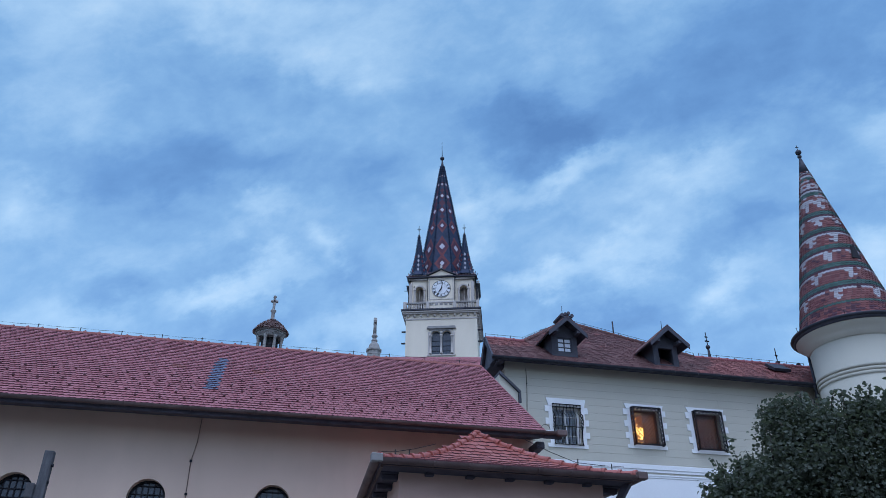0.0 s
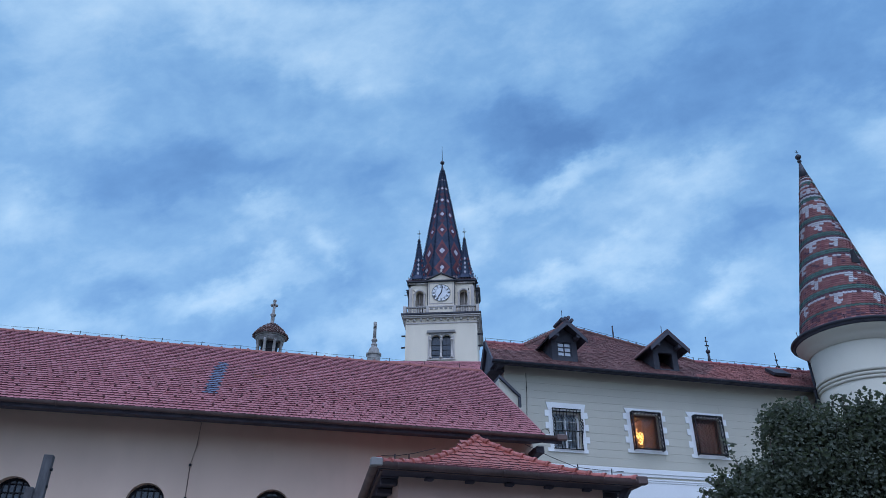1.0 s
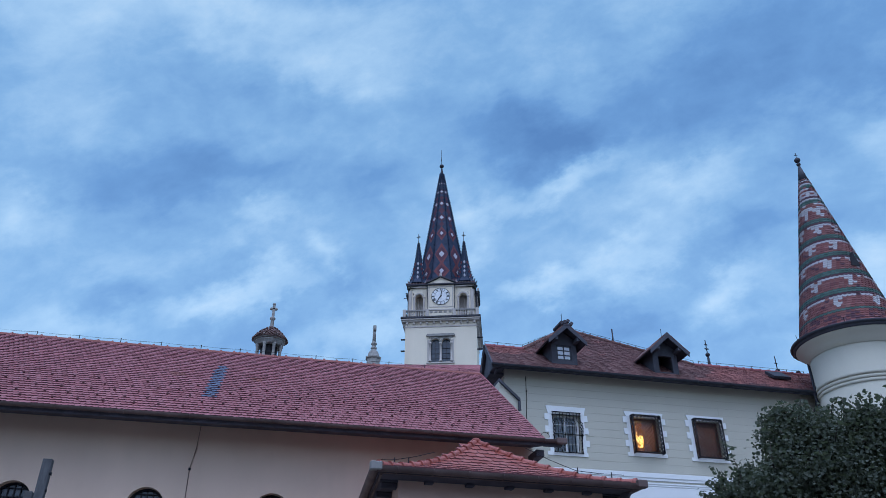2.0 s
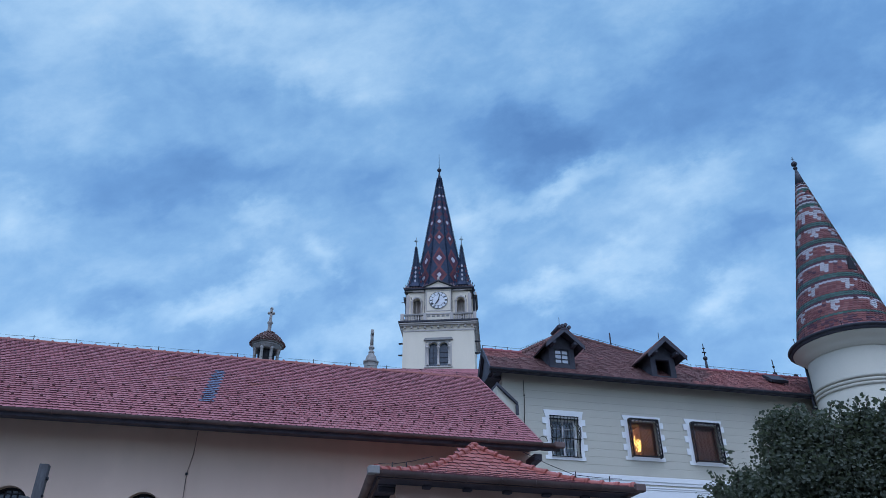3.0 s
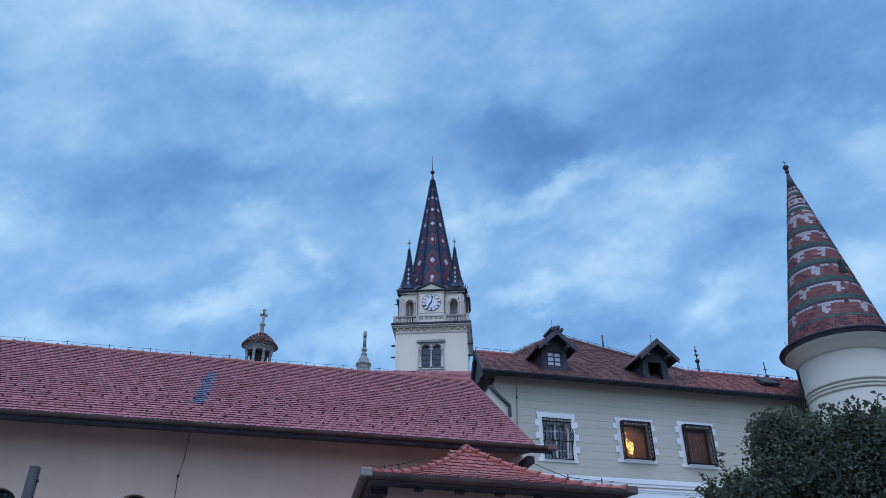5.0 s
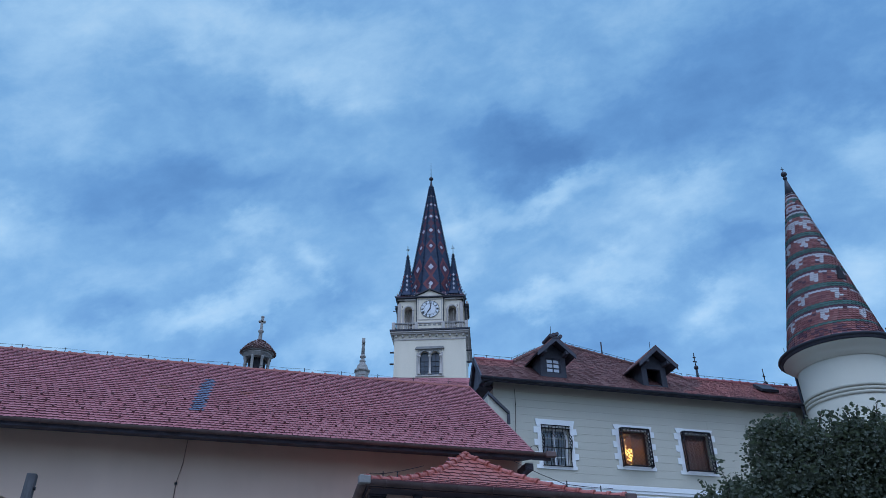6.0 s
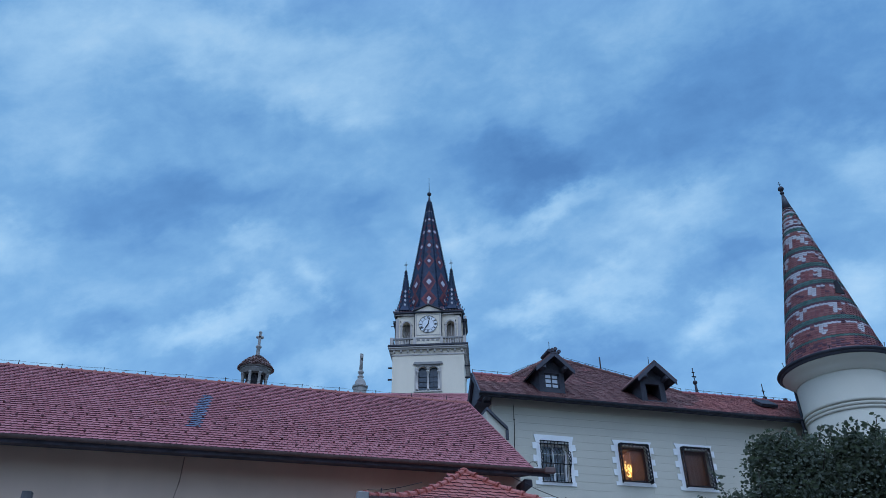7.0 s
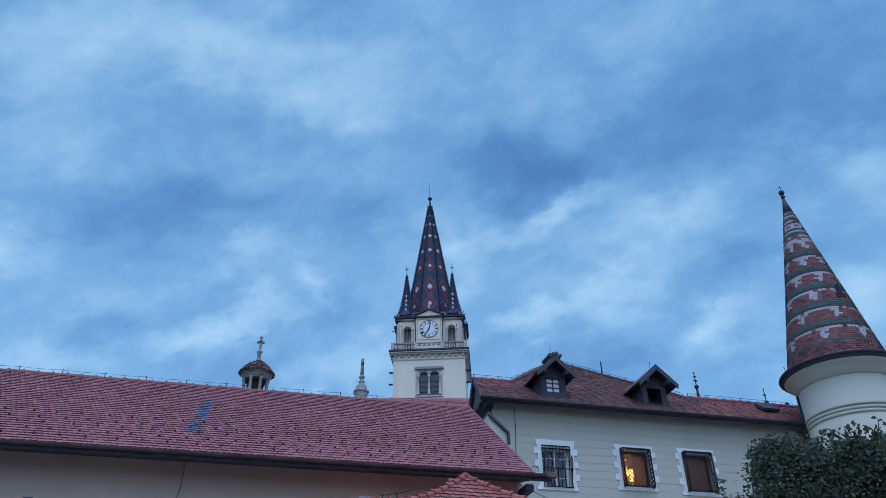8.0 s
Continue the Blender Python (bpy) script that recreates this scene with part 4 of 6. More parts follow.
    part("downpipe", wire(B(), [(21.45, ey - 0.09, ez - 0.1), (21.45, ey - 0.09, ez - 0.5), (21.5, MY - 0.12, ez - 1.0), (21.5, MY - 0.12, 0)], 0.06, 8), M_LEAD, top)
    part("downpipe", wire(B(), [(21.72, 25.52, 13.7), (21.70, 25.50, 12.2), (21.70, 25.50, 0)], 0.055, 8), M_LEAD, top)
    part("cable", wire(B(), [(9.27, MY - 0.03, 12.1), (9.27, MY - 0.03, 11.3), (9.22, MY - 0.03, 10.4)], 0.012, 5), M_IRON, top)
    part("clip", ball(B(), (9.27, MY - 0.04, 11.5), 0.03), M_IRON, top)
    # skylight
    sk = part("skylight", prism(B(), [(20.55, 26.35, 13.12), (21.35, 26.35, 13.12), (21.35, 26.9, 13.54), (20.55, 26.9, 13.54)], (0, -0.06, 0.10)), M_LEAD, top)
    part("pane", prism(B(), [(20.62, 26.36, 13.24), (21.28, 26.36, 13.24), (21.28, 26.82, 13.59), (20.62, 26.82, 13.59)], (0, -0.01, 0.015)), M_MIRROR_PANE, sk)
    # windows
    for k, (x0, x1, z0, z1) in enumerate(WINDOWS):
        y = MY + 0.14
        bm = B()
        f = 0.07
        for a, b, c, d in ((x0, x1, z0, z0 + f), (x0, x1, z1 - f, z1), (x0, x0 + f, z0 + f, z1 - f), (x1 - f, x1, z0 + f, z1 - f)):
            box(bm, a, b, y, y + 0.07, c, d, 0.006)
        xm = (x0 + x1) / 2
        if k == 0:
            box(bm, x0 + f, x0 + f + 0.05, y - 0.005, y + 0.065, z0 + f, z1 - f, 0.006)
            box(bm, x1 - f - 0.05, x1 - f, y - 0.005, y + 0.065, z0 + f, z1 - f, 0.006)
            box(bm, xm - 0.03, xm + 0.03, y - 0.005, y + 0.065, z0 + f, z1 - f, 0.006)
            for q in (0.25, 0.5, 0.75):
                box(bm, x0 + f, x1 - f, y + 0.002, y + 0.05, z0 + (z1 - z0) * q - 0.014, z0 + (z1 - z0) * q + 0.014, 0.004)
        win = part("window", bm, M_BROWN_FRAME if k else M_FRAME_WHITE, top, "barred window with brown frame, warmly lit" if k else "barred window with white frame and pale curtains")
        surround(win, x0, x1, z0, z1, MY - 0.008, 0.21 if k else 0.31)
        pane = part("pane", box(B(), x0 + f, x1 - f, y + 0.035, y + 0.041, z0 + f, z1 - f), M_PANE, win)
        pane.visible_shadow = False
        # curtain in folds behind the glass
        bm = B()
        m = 30
        wide = x1 - x0
        def folds(xl, xr):
            a = []
            for q in range(m + 1):
                x = xl + (xr - xl) * q / m
                a.append((bm.verts.new((x, y + 0.22 + 0.03 * math.sin(q * 1.4), z0)), bm.verts.new((x, y + 0.22 + 0.03 * math.sin(q * 1.4 + 0.4), z1))))
            for p, q in zip(a, a[1:]):
                bm.faces.new((p[0], q[0], q[1], p[1])).smooth = True
        if k == 0:
            folds(x0, x0 + wide * 0.48)
            folds(x0 + wide * 0.52, x1)
        elif k == 1:
            folds(x0 + wide * 0.56, x1)
        else:
            folds(x0, x1)
        bmesh.ops.solidify(bm, geom=bm.faces[:], thickness=0.01)
        part("curtain", bm, M_CURTAIN if k == 0 else M_SHEER, win)
        room = B()
        box(room, x0 - 0.5, x1 + 0.5, MY + t + 0.002, MY + t + 2.4, z0 - 0.8, z1 + 0.6)
        for fc in room.faces[:]:
            if abs(fc.calc_center_median().y - (MY + t + 0.002)) < 0.01:
                room.faces.remove(fc)
        ob = part("room_lining", room, M_BANKSROOM if k == 0 else M_WARM_ROOM, win)
        if k == 0:
            grille_basket(win, x0, x1, z0, z1, MY - 0.02)
        else:
            grille_lattice(win, x0, x1, z0, z1, MY - 0.02)
    return top


M_WARM_ROOM = mat("warm_room_wall", (0.42, 0.22, 0.13), 0.9, 0.3, 0.4, 20, 0.0)
M_BROWN_FRAME = mat("brown_window_paint", (0.14, 0.06, 0.04), 0.6, 0.2, 0.4, 60, 0.1)
M_BULB = bpy.data.materials.new("lamp_glow")
M_BULB.use_nodes = True
_b = M_BULB.node_tree.nodes["Principled BSDF"]
_b.inputs["Emission Color"].default_value, _b.inputs["Emission Strength"].default_value = (1.0, 0.52, 0.12, 1), 6.0
_b.inputs["Base Color"].default_value = (0.9, 0.6, 0.3, 1)
manor()


def chandelier():
    """Small lamps on arms, seen in the lit window."""
    lamp = thing("chandelier", (14.6, MY + 0.95, 9.95), "small lit brass chandelier glowing behind the window", "lamp")
    part("rod", tube(B(), (0, 0, 0.1), (0, 0, 1.5), 0.012, 6), M_IRON, lamp, local=True)
    for k in range(6):
        a = k * math.pi / 3 + 0.3
        p = Vector((0.24 * math.cos(a), 0.24 * math.sin(a), 0.12 + 0.10 * (k % 2)))
        arm = part("arm", wire(B(), [(0, 0, 0.12), (p.x * 0.6, p.y * 0.6, 0.02), (p.x, p.y, p.z)], 0.010, 6), M_IRON, lamp, local=True)
        part("bulb", ball(B(), (p.x, p.y, p.z + 0.06), 0.026, 0.8, 1.3), M_BULB, arm, local=True)
    # Loose glowing beads stand in for the golden glints around the lamp.
    rng = random.Random(2)
    for k in range(95):
        x, z = max(-0.56, min(0.12, rng.gauss(-0.22, 0.17))), max(-0.15, min(0.75, rng.gauss(0.27, 0.19)))
        part("crystal", ball(B(), (x, rng.uniform(-0.2, 0.1), z), rng.uniform(0.012, 0.032), 0.9, 1.2, 8), M_BULB, lamp, local=True)
    d = bpy.data.lights.new("chandelier_light", "POINT")
    d.energy, d.color, d.shadow_soft_size = 46, (1.0, 0.6, 0.25), 0.06
    ob = new("chandelier_light", d)
    ob.location = (14.25, MY + 1.3, 11.30)
    e = bpy.data.lights.new("room_light", "POINT")
    e.energy, e.color, e.shadow_soft_size = 36, (1.0, 0.68, 0.46), 0.06
    new("room_light", e).location = (17.0, MY + 1.5, 11.33)


chandelier()


DORMER_A = (10.41, 11.47, 10.94, 12.81, 13.59, 14.23, 25.95)
DORMER_B = (14.77, 15.86, 15.32, 12.80, 13.48, 14.25, 25.95)


def dormer(name, label, x0, x1, xm, zb, z_eave, z_top, yf, mode):
    """Gabled dormer in dark boarding. xm, z_top: the gable's peak; x0 to x1: the width of its front; yf: its front."""
    top = thing(name, ((x0 + x1) / 2, yf + 1, zb), label, "dormer", group="dormers of the manor roof")
    depth = 2.6
    t = 0.12
    wl, wr = x0, x1
    half = (wr - wl) / 2
    xm = (wl + wr) / 2
    over = 0.31 if mode == "open" else 0.27
    ze = z_top - 0.92 * half
    # front with its opening
    ow, ol, oh = (half * 0.58, zb + 0.10, z_eave - 0.06) if mode == "window" else (half * 0.56, zb - 0.02, z_eave - 0.0)
    bm = B()
    box(bm, wl, xm - ow, yf, yf + t, zb - 0.15, ze)
    box(bm, xm + ow, wr, yf, yf + t, zb - 0.15, ze)
    box(bm, xm - ow, xm + ow, yf, yf + t, zb - 0.15, ol)
    box(bm, xm - ow, xm + ow, yf, yf + t, oh, ze)
    prism(bm, [(wl, yf, ze), (wr, yf, ze), (xm, yf, z_top - 0.12)], (0, t, 0))
    part("front", bm, M_BOARD, top)
    bm = B()
    box(bm, wl, wl + t, yf + t, yf + depth, zb - 0.3, ze)
    box(bm, wr - t, wr, yf + t, yf + depth, zb - 0.3, ze)
    part("cheek", bm, M_BOARD, top)
    part("backing", box(B(), wl + t, wr - t, yf + 1.0, yf + 1.05, zb - 0.3, ze), M_BANKSROOM, top)
    slope = (z_top - ze) / half
    for sx in (-1, 1):
        ex = xm + sx * (half + over)
        z0 = ze - over * slope
        yo = yf - 0.45
        part("roof_slope", prism(B(), [(xm, yo, z_top), (ex, yo, z0), (ex, yf + depth, z0), (xm, yf + depth + 0.6, z_top)], (0, 0, 0.05)), M_BOARD, top)
        part("roof_covering", prism(B(), [(xm, yo - 0.03, z_top + 0.054), (ex + sx * 0.03, yo - 0.03, z0 + 0.03), (ex + sx * 0.03, yf + depth, z0 + 0.03), (xm, yf + depth + 0.6, z_top + 0.054)], (0, 0, 0.05)), M_TILE_OLD, top)
        part("barge_board", prism(B(), [(xm, yo - 0.04, z_top - 0.15), (xm, yo - 0.04, z_top + 0.06), (ex, yo - 0.04, z0 + 0.06), (ex, yo - 0.04, z0 - 0.12)], (0, 0.04, 0)), M_BOARD, top)
        q = part("bracket_beam", box(B(), min(xm + sx * half, xm + sx * (half - 0.14)), max(xm + sx * half, xm + sx * (half - 0.14)), yo, yf, ze - 0.16, ze - 0.02), M_BOARD, top)
    if mode == "window":
        bm = B()
        f = 0.05
        y = yf + 0.03
        for a, b, c, d in ((xm - ow, xm + ow, ol, ol + f), (xm - ow, xm + ow, oh - f, oh), (xm - ow, xm - ow + f, ol, oh), (xm + ow - f, xm + ow, ol, oh), (xm - 0.02, xm + 0.02, ol, oh)):
            box(bm, a, b, y, y + 0.05, c, d)
        for s in (0.34, 0.66):
            z = ol + (oh - ol) * s
            box(bm, xm - ow, xm + ow, y + 0.002, y + 0.045, z - 0.018, z + 0.018)
        win = part("window", bm, M_BOARD, top)
        part("pane", box(B(), xm - ow, xm + ow, y + 0.03, y + 0.036, ol, oh), M_MIRROR_PANE, win, "panes coloured pale as reflected sky")
        box_top = part("ridge_cap", box(B(), xm - 0.2, xm + 0.2, yf - 0.5, yf + 0.2, z_top - 0.1, z_top + 0.06, 0.05), M_TIMBER, top)
        for k in range(4):
            part("cap_tile", tube(B(), (xm - 0.21 + k * 0.14, yf - 0.52, z_top + 0.06 + 0.05 * (k % 3)), (xm - 0.21 + k * 0.14, yf + 0.3, z_top + 0.08), 0.075, 8), M_TIMBER, top)
    part("lightning_rod", tube(B(), (xm, yf, z_top), (xm + 0.02, yf, z_top + (0.45 if mode == "open" else 0.7)), 0.012, 5), M_IRON, top)


dormer("dormer_window", "dark timber gabled dormer with a small pale-paned window", *DORMER_A, "window")
dormer("open_dormer", "dark timber gabled dormer with an open unglazed hatch", *DORMER_B, "open")


def annex():
    top = thing("side_annex", (8.2, 25, 0), "small cream lean-to beside the manor with a dark roof edge", "building")
    y = 24.6
    k = y / 26.0
    zt = lambda z: 1.6 + (z - 1.6) * k
    xl, xr = 7.75, 8.93 * k
    za, zb = zt(11.85), zt(11.17)
    part("wall", prism(B(), [(xl, y, 0), (xr, y, 0), (xr, y, zb - 0.06), (xl, y, za - 0.06)], (0, 1.38, 0)), M_CREAM, top)
    part("roof", prism(B(), [(xl, y - 0.1, za - 0.06), (xr + 0.06, y - 0.1, zb - 0.1), (xr + 0.06, y - 0.1, zb), (xl, y - 0.1, za + 0.06)], (0, 1.45, 0)), M_BOARD, top)
    part("fascia", box(B(), xr - 0.03, xr + 0.07, y - 0.1, y - 0.04, zb - 0.45, zb - 0.1), M_BOARD, top)


annex()


# ---- the round turret ----
TU = (23.06, 24.3)
T_R, T_APEX = 1.76, 23.24


def turret():
    top = thing("round_turret", (*TU, 0), "round cream turret with a tall cone of glazed patterned tiles", "tower")
    bm = B()
    lathe(bm, [(T_R, 0), (T_R, 8.0), (T_R, 13.55)], 64)
    part("drum", bm, M_CREAM, top, local=True)
    bm = B()
    prof = [(T_R - 0.02, 13.44), (T_R + 0.04, 13.46), (T_R + 0.06, 13.52), (T_R + 0.10, 13.55), (T_R + 0.14, 13.64), (T_R + 0.26, 13.80), (T_R + 0.42, 13.92), (T_R + 0.44, 13.98), (T_R + 0.30, 14.0)]
    lathe(bm, prof, 64)
    part("cornice", bm, M_CREAM, top, "smooth coved cornice", local=True)
    bm = B()
    for z0, d in ((12.24, 0.05), (12.08, 0.035), (11.93, 0.025)):
        lathe(bm, [(T_R - 0.02, z0 - 0.07), (T_R + d, z0 - 0.07), (T_R + d + 0.01, z0), (T_R + d, z0 + 0.05), (T_R - 0.02, z0 + 0.06)], 64)
    part("moulding", bm, M_CREAM, top, "rounded moulding band", local=True)
    bm = B()
    lathe(bm, [(1.95, 13.97), (2.22, 13.96), (2.28, 14.02), (2.30, 14.12), (2.22, 14.22), (1.95, 14.26)], 64)
    part("eave_board", bm, M_BOARD, top, "dark timber eave ring", local=True)
    bm = lathe(B(), [(2.24, 14.10), (2.29, 14.05), (2.35, 14.07), (2.38, 14.13), (2.36, 14.17), (2.24, 14.17)], 72)
    part("gutter", bm, M_LEAD, top, local=True)

    def cone_r(z):
        r = 1.90 * (T_APEX - z) / (T_APEX - 14.45)
        return r + max(0, 14.7 - z) ** 1.5 * 0.1
    bm = B()
    lathe(bm, [(cone_r(z) - 0.03, z) for z in (14.2, 14.45, 14.7, 17, 19, 21, 22.3)], 48)
    cone = part("cone", bm, M_TIMBER, top, local=True)
    # glazed scale tiles, row by row, in bands
    verts, faces, idx = [], [], []
    rng = random.Random(3)
    z = 14.3
    j = 0
    row_h = 0.108
    zs = []
    while z < 22.3:
        zs.append(z)
        z += row_h
    n_rows = len(zs)
    for j, z in enumerate(zs):
        r0, r1 = cone_r(z), cone_r(z + row_h * 1.25)
        n = max(14, round(2 * math.pi * r0 / 0.17))
        band, q = divmod(n_rows - 1 - j, 9)   # counted from the top; q = 0 is the highest row of a band
        if z < 14.8:
            band, q = -1, 4
        for k in range(n):
            a = 2 * math.pi * (k + (0.5 if j % 2 else 0)) / n
            h = math.pi / n * 0.97
            # which glaze
            motif = 2 * math.pi / 7
            off = ((a + 1.02 - (motif / 2 if band % 2 else 0)) + motif / 2) % motif - motif / 2
            arc = abs(off) * r0
            if band == -1:
                mi = 0 if rng.random() < 0.7 else 3
            elif band <= 1:
                mi = (2, 2, 3, 2, 1, 1, 2, 0, 2)[q] if rng.random() < 0.85 else 0
            elif q == 0:
                mi = 2
            elif q in (1, 2, 3, 4):
                mi = 2 if arc < (0.20, 0.10, 0.17, 0.06)[q - 1] else 0
            elif q == 5:
                mi = 0
            elif q == 8:
                mi = 3
            else:
                mi = 1
            if mi == 2 and rng.random() < 0.08:
                mi = 0
            if mi == 0 and rng.random() < 0.05:
                mi = 3
            lift = 0.012 + rng.uniform(0, 0.014)
            P = lambda ang, rr, zz: (rr * math.cos(ang), rr * math.sin(ang), zz)
            b = len(verts)
            lo = [P(a - h, r0 + 0.028 + lift, z + 0.035), P(a - h * 0.55, r0 + 0.034 + lift, z + 0.006), P(a, r0 + 0.036 + lift, z - 0.006), P(a + h * 0.55, r0 + 0.034 + lift, z + 0.006), P(a + h, r0 + 0.028 + lift, z + 0.035)]
            inn = [P(a - h, r0 + 0.004, z + 0.035), P(a - h * 0.55, r0 + 0.004, z + 0.006), P(a, r0 + 0.004, z - 0.006), P(a + h * 0.55, r0 + 0.004, z + 0.006), P(a + h, r0 + 0.004, z + 0.035)]
            verts += lo + [P(a + h, r1 + 0.006, z + row_h * 1.25), P(a - h, r1 + 0.006, z + row_h * 1.25)] + inn
            faces.append([b, b + 1, b + 2, b + 3, b + 4, b + 5, b + 6])
            for s in range(4):
                faces.append([b + s, b + 7 + s, b + 8 + s, b + s + 1])
            idx += [mi] * 5
    me = bpy.data.meshes.new("cone_tiles")
    me.from_pydata(verts, [], faces)
    for mm in (M_RED_G, M_GREEN_G, M_WHITE_G, M_PLUM_G):
        me.materials.append(mm)
    me.polygons.foreach_set("material_index", idx)
    ob = new("cone_tiles", me)
    ob.parent = cone
    tagged(ob, "red, green, white and plum glazed scale tiles in bands", kind="stuff")
    bm = B()
    lathe(bm, [(cone_r(22.2) + 0.04, 22.2), (0.05, T_APEX + 0.02)], 24)
    part("lead_cap", bm, M_LEAD, top, "dark metal tip", local=True)
    fin = part("finial", wire(B(), [(0, 0, T_APEX), (0, 0, T_APEX + 0.78)], 0.016, 6), M_IRON, top, local=True)
    part("ball", ball(B(), (0, 0, T_APEX + 0.10), 0.10), M_LEAD, fin, local=True)
    part("ball", ball(B(), (0, 0, T_APEX + 0.35), 0.14, 1, 1), M_LEAD, fin, local=True)
    part("crossbar", tube(B(), (-0.09, 0, T_APEX + 0.64), (0.09, 0, T_APEX + 0.67), 0.016, 6), M_IRON, fin, local=True)
    # small hatch in the cone
    ang = math.radians(-88)
    ca, sa = math.cos(ang), math.sin(ang)
    zc = 17.33
    rr = cone_r(zc)
    bm = B()
    tx, ty = -sa, ca
    def Q(u, out, zz):
        return (rr * ca + out * ca + u * tx, rr * sa + out * sa + u * ty, zz)
    prism(bm, [Q(-0.22, -0.1, zc - 0.28), Q(0.22, -0.1, zc - 0.28), Q(0.0, -0.1, zc + 0.38)], (0.24 * ca, 0.24 * sa, 0))
    part("hatch", bm, M_BANKSROOM, top, "small dark triangular hatch", local=True)
    # snow hooks on the rim
    for k in range(7):
        a = 2 * math.pi * k / 7 + 0.35
        bm = B()
        p = Vector((2.40 * math.cos(a), 2.40 * math.sin(a), 14.12))
        tube(bm, p, p + Vector((0.03 * math.cos(a), 0.03 * math.sin(a), 0.16)), 0.012, 5)
        ball(bm, p + Vector((0.03 * math.cos(a), 0.03 * math.sin(a), 0.18)), 0.022)
        part("hook", bm, M_IRON, top, local=True)


turret()


def vane(name, label, x, y, z0, z_ball, z_top, arms):
    top = thing(name, (x, y, z0), label, "finial", group="finials on the manor ridge")
    part("cone", tube(B(), (0, 0, -0.35), (0, 0, z_ball - z0), 0.085, 10, 0.04), M_LEAD, top, local=True)
    part("ball", ball(B(), (0, 0, z_ball - z0), 0.1), M_LEAD, top, local=True)
    part("rod", tube(B(), (0, 0, z_ball - z0), (0, 0, z_top - z0), 0.022, 6), M_IRON, top, local=True)
    for z, w in arms:
        part("crossbar", box(B(), -w, w, -0.015, 0.015, z - z0 - 0.03, z - z0 + 0.03, 0.008), M_IRON, top, local=True)


vane("roof_finial", "dark metal finial with ball and double cross", 18.42, 27.6, 14.0, 14.5, 15.2, ((14.78, 0.10), (14.98, 0.07)))
vane("roof_finial", "thin iron weather vane with a small arrow", 21.80, 27.6, 13.75, 14.05, 14.75, ((14.4, 0.07),))
vane("roof_finial", "small dark metal ball finial", 22.85, 27.6, 13.7, 14.05, 14.1, ())


# ---- the church tower ----
def church_tower():
    D = 75.0
    az = radians(12.94)
    top = thing("church_tower", (D * math.sin(az) + 0.2, D * math.cos(az), 0), "white church clock tower with a patterned slate spire", "tower", rz=-12.94 - 4.6)
    P = lambda name, bm, m, parent=None, label="": part(name, bm, m, parent or top, label, local=True)
    H = 3.7
    # shaft with the twin window opening in front
    bm = B()
    ow, ob_, spring = 1.05, 30.5, 32.6
    box(bm, -H, -ow, -H, -H + 0.7, 0, 35.0)
    box(bm, ow, H, -H, -H + 0.7, 0, 35.0)
    box(bm, -ow, ow, -H, -H + 0.7, 0, ob_)
    r = 0.48
    pts = []
    for c in (0.55, -0.55):
        pts += [(x, -H, z) for x, z in arch_points(c, spring, r, 10)]
    prism(bm, [(ow, -H, spring)] + pts + [(-ow, -H, spring), (-ow, -H, 35.0), (ow, -H, 35.0)], (0, 0.7, 0))
    box(bm, -H, -H + 0.7, -H + 0.7, H, 0, 35.0)
    box(bm, H - 0.7, H, -H + 0.7, H, 0, 35.0)
    box(bm, -H + 0.7, H - 0.7, H - 0.7, H, 0, 35.0)
    bmesh.ops.remove_doubles(bm, verts=bm.verts[:], dist=0.0005)
    P("shaft", bm, M_TOWER)
    win = P("belfry_window", box(B(), -1.45, 1.45, -H - 0.12, -H, ob_ - 0.22, ob_ - 0.05, 0.03), M_STONE, label="twin round-headed window with stone colonnettes")
    for c in (-0.55, 0.55):
        bm = B()
        box(bm, c - r - 0.02, c + r + 0.02, -H + 0.35, -H + 0.4, ob_, spring + r)
        P("louvre_panel", bm, M_GLASS_BANKS, win)
        for k in range(3):
            P("glazing_bar", box(B(), c - r, c + r, -H + 0.30, -H + 0.35, ob_ + 0.45 + k * 0.55, ob_ + 0.48 + k * 0.55), M_IRON, win)
        P("glazing_bar", box(B(), c - 0.015, c + 0.015, -H + 0.30, -H + 0.35, ob_, spring + r), M_IRON, win)
        bm = B()
        o, i = arch_points(c, spring, r + 0.12, 10), arch_points(c, spring, r, 10)
        prism(bm, [(x, -H - 0.06, z) for x, z in o] + [(x, -H - 0.06, z) for x, z in i[::-1]], (0, 0.06, 0))
        P("arch_moulding", bm, M_GREYSTONE, win)
    for c in (-1.1, 0.0, 1.1):
        bm = lathe(B(), [(0.17, ob_), (0.17, ob_ + 0.15), (0.12, ob_ + 0.2), (0.11, spring - 0.2), (0.17, spring - 0.14), (0.18, spring)], 10, c, -H - 0.04)
        P("colonnette", bm, M_STONE, win)
    bm = B()
    box(bm, -1.25, 1.25, -H - 0.05, -H, 33.1, 33.25)
    box(bm, -1.5, 1.5, -H - 0.20, -H, 33.27, 33.42, 0.02)
    box(bm, -1.42, 1.42, -H - 0.13, -H, 33.42, 33.58, 0.02)
    P("hood", bm, M_GREYSTONE, win, "grey stone hood mould")
    for sx in (-1, 1):
        P("jamb", box(B(), sx * 1.26 - 0.11, sx * 1.26 + 0.11, -H - 0.05, -H, ob_ - 0.05, 32.95, 0.015), M_STONE, win)
    # main cornice with brackets
    bm = B()
    for z0, z1, e in ((34.35, 34.5, 0.06), (34.95, 35.1, 0.30), (35.1, 35.22, 0.42), (35.22, 35.32, 0.36)):
        box(bm, -H - e, H + e, -H - e, H + e, z0, z1, 0.015)
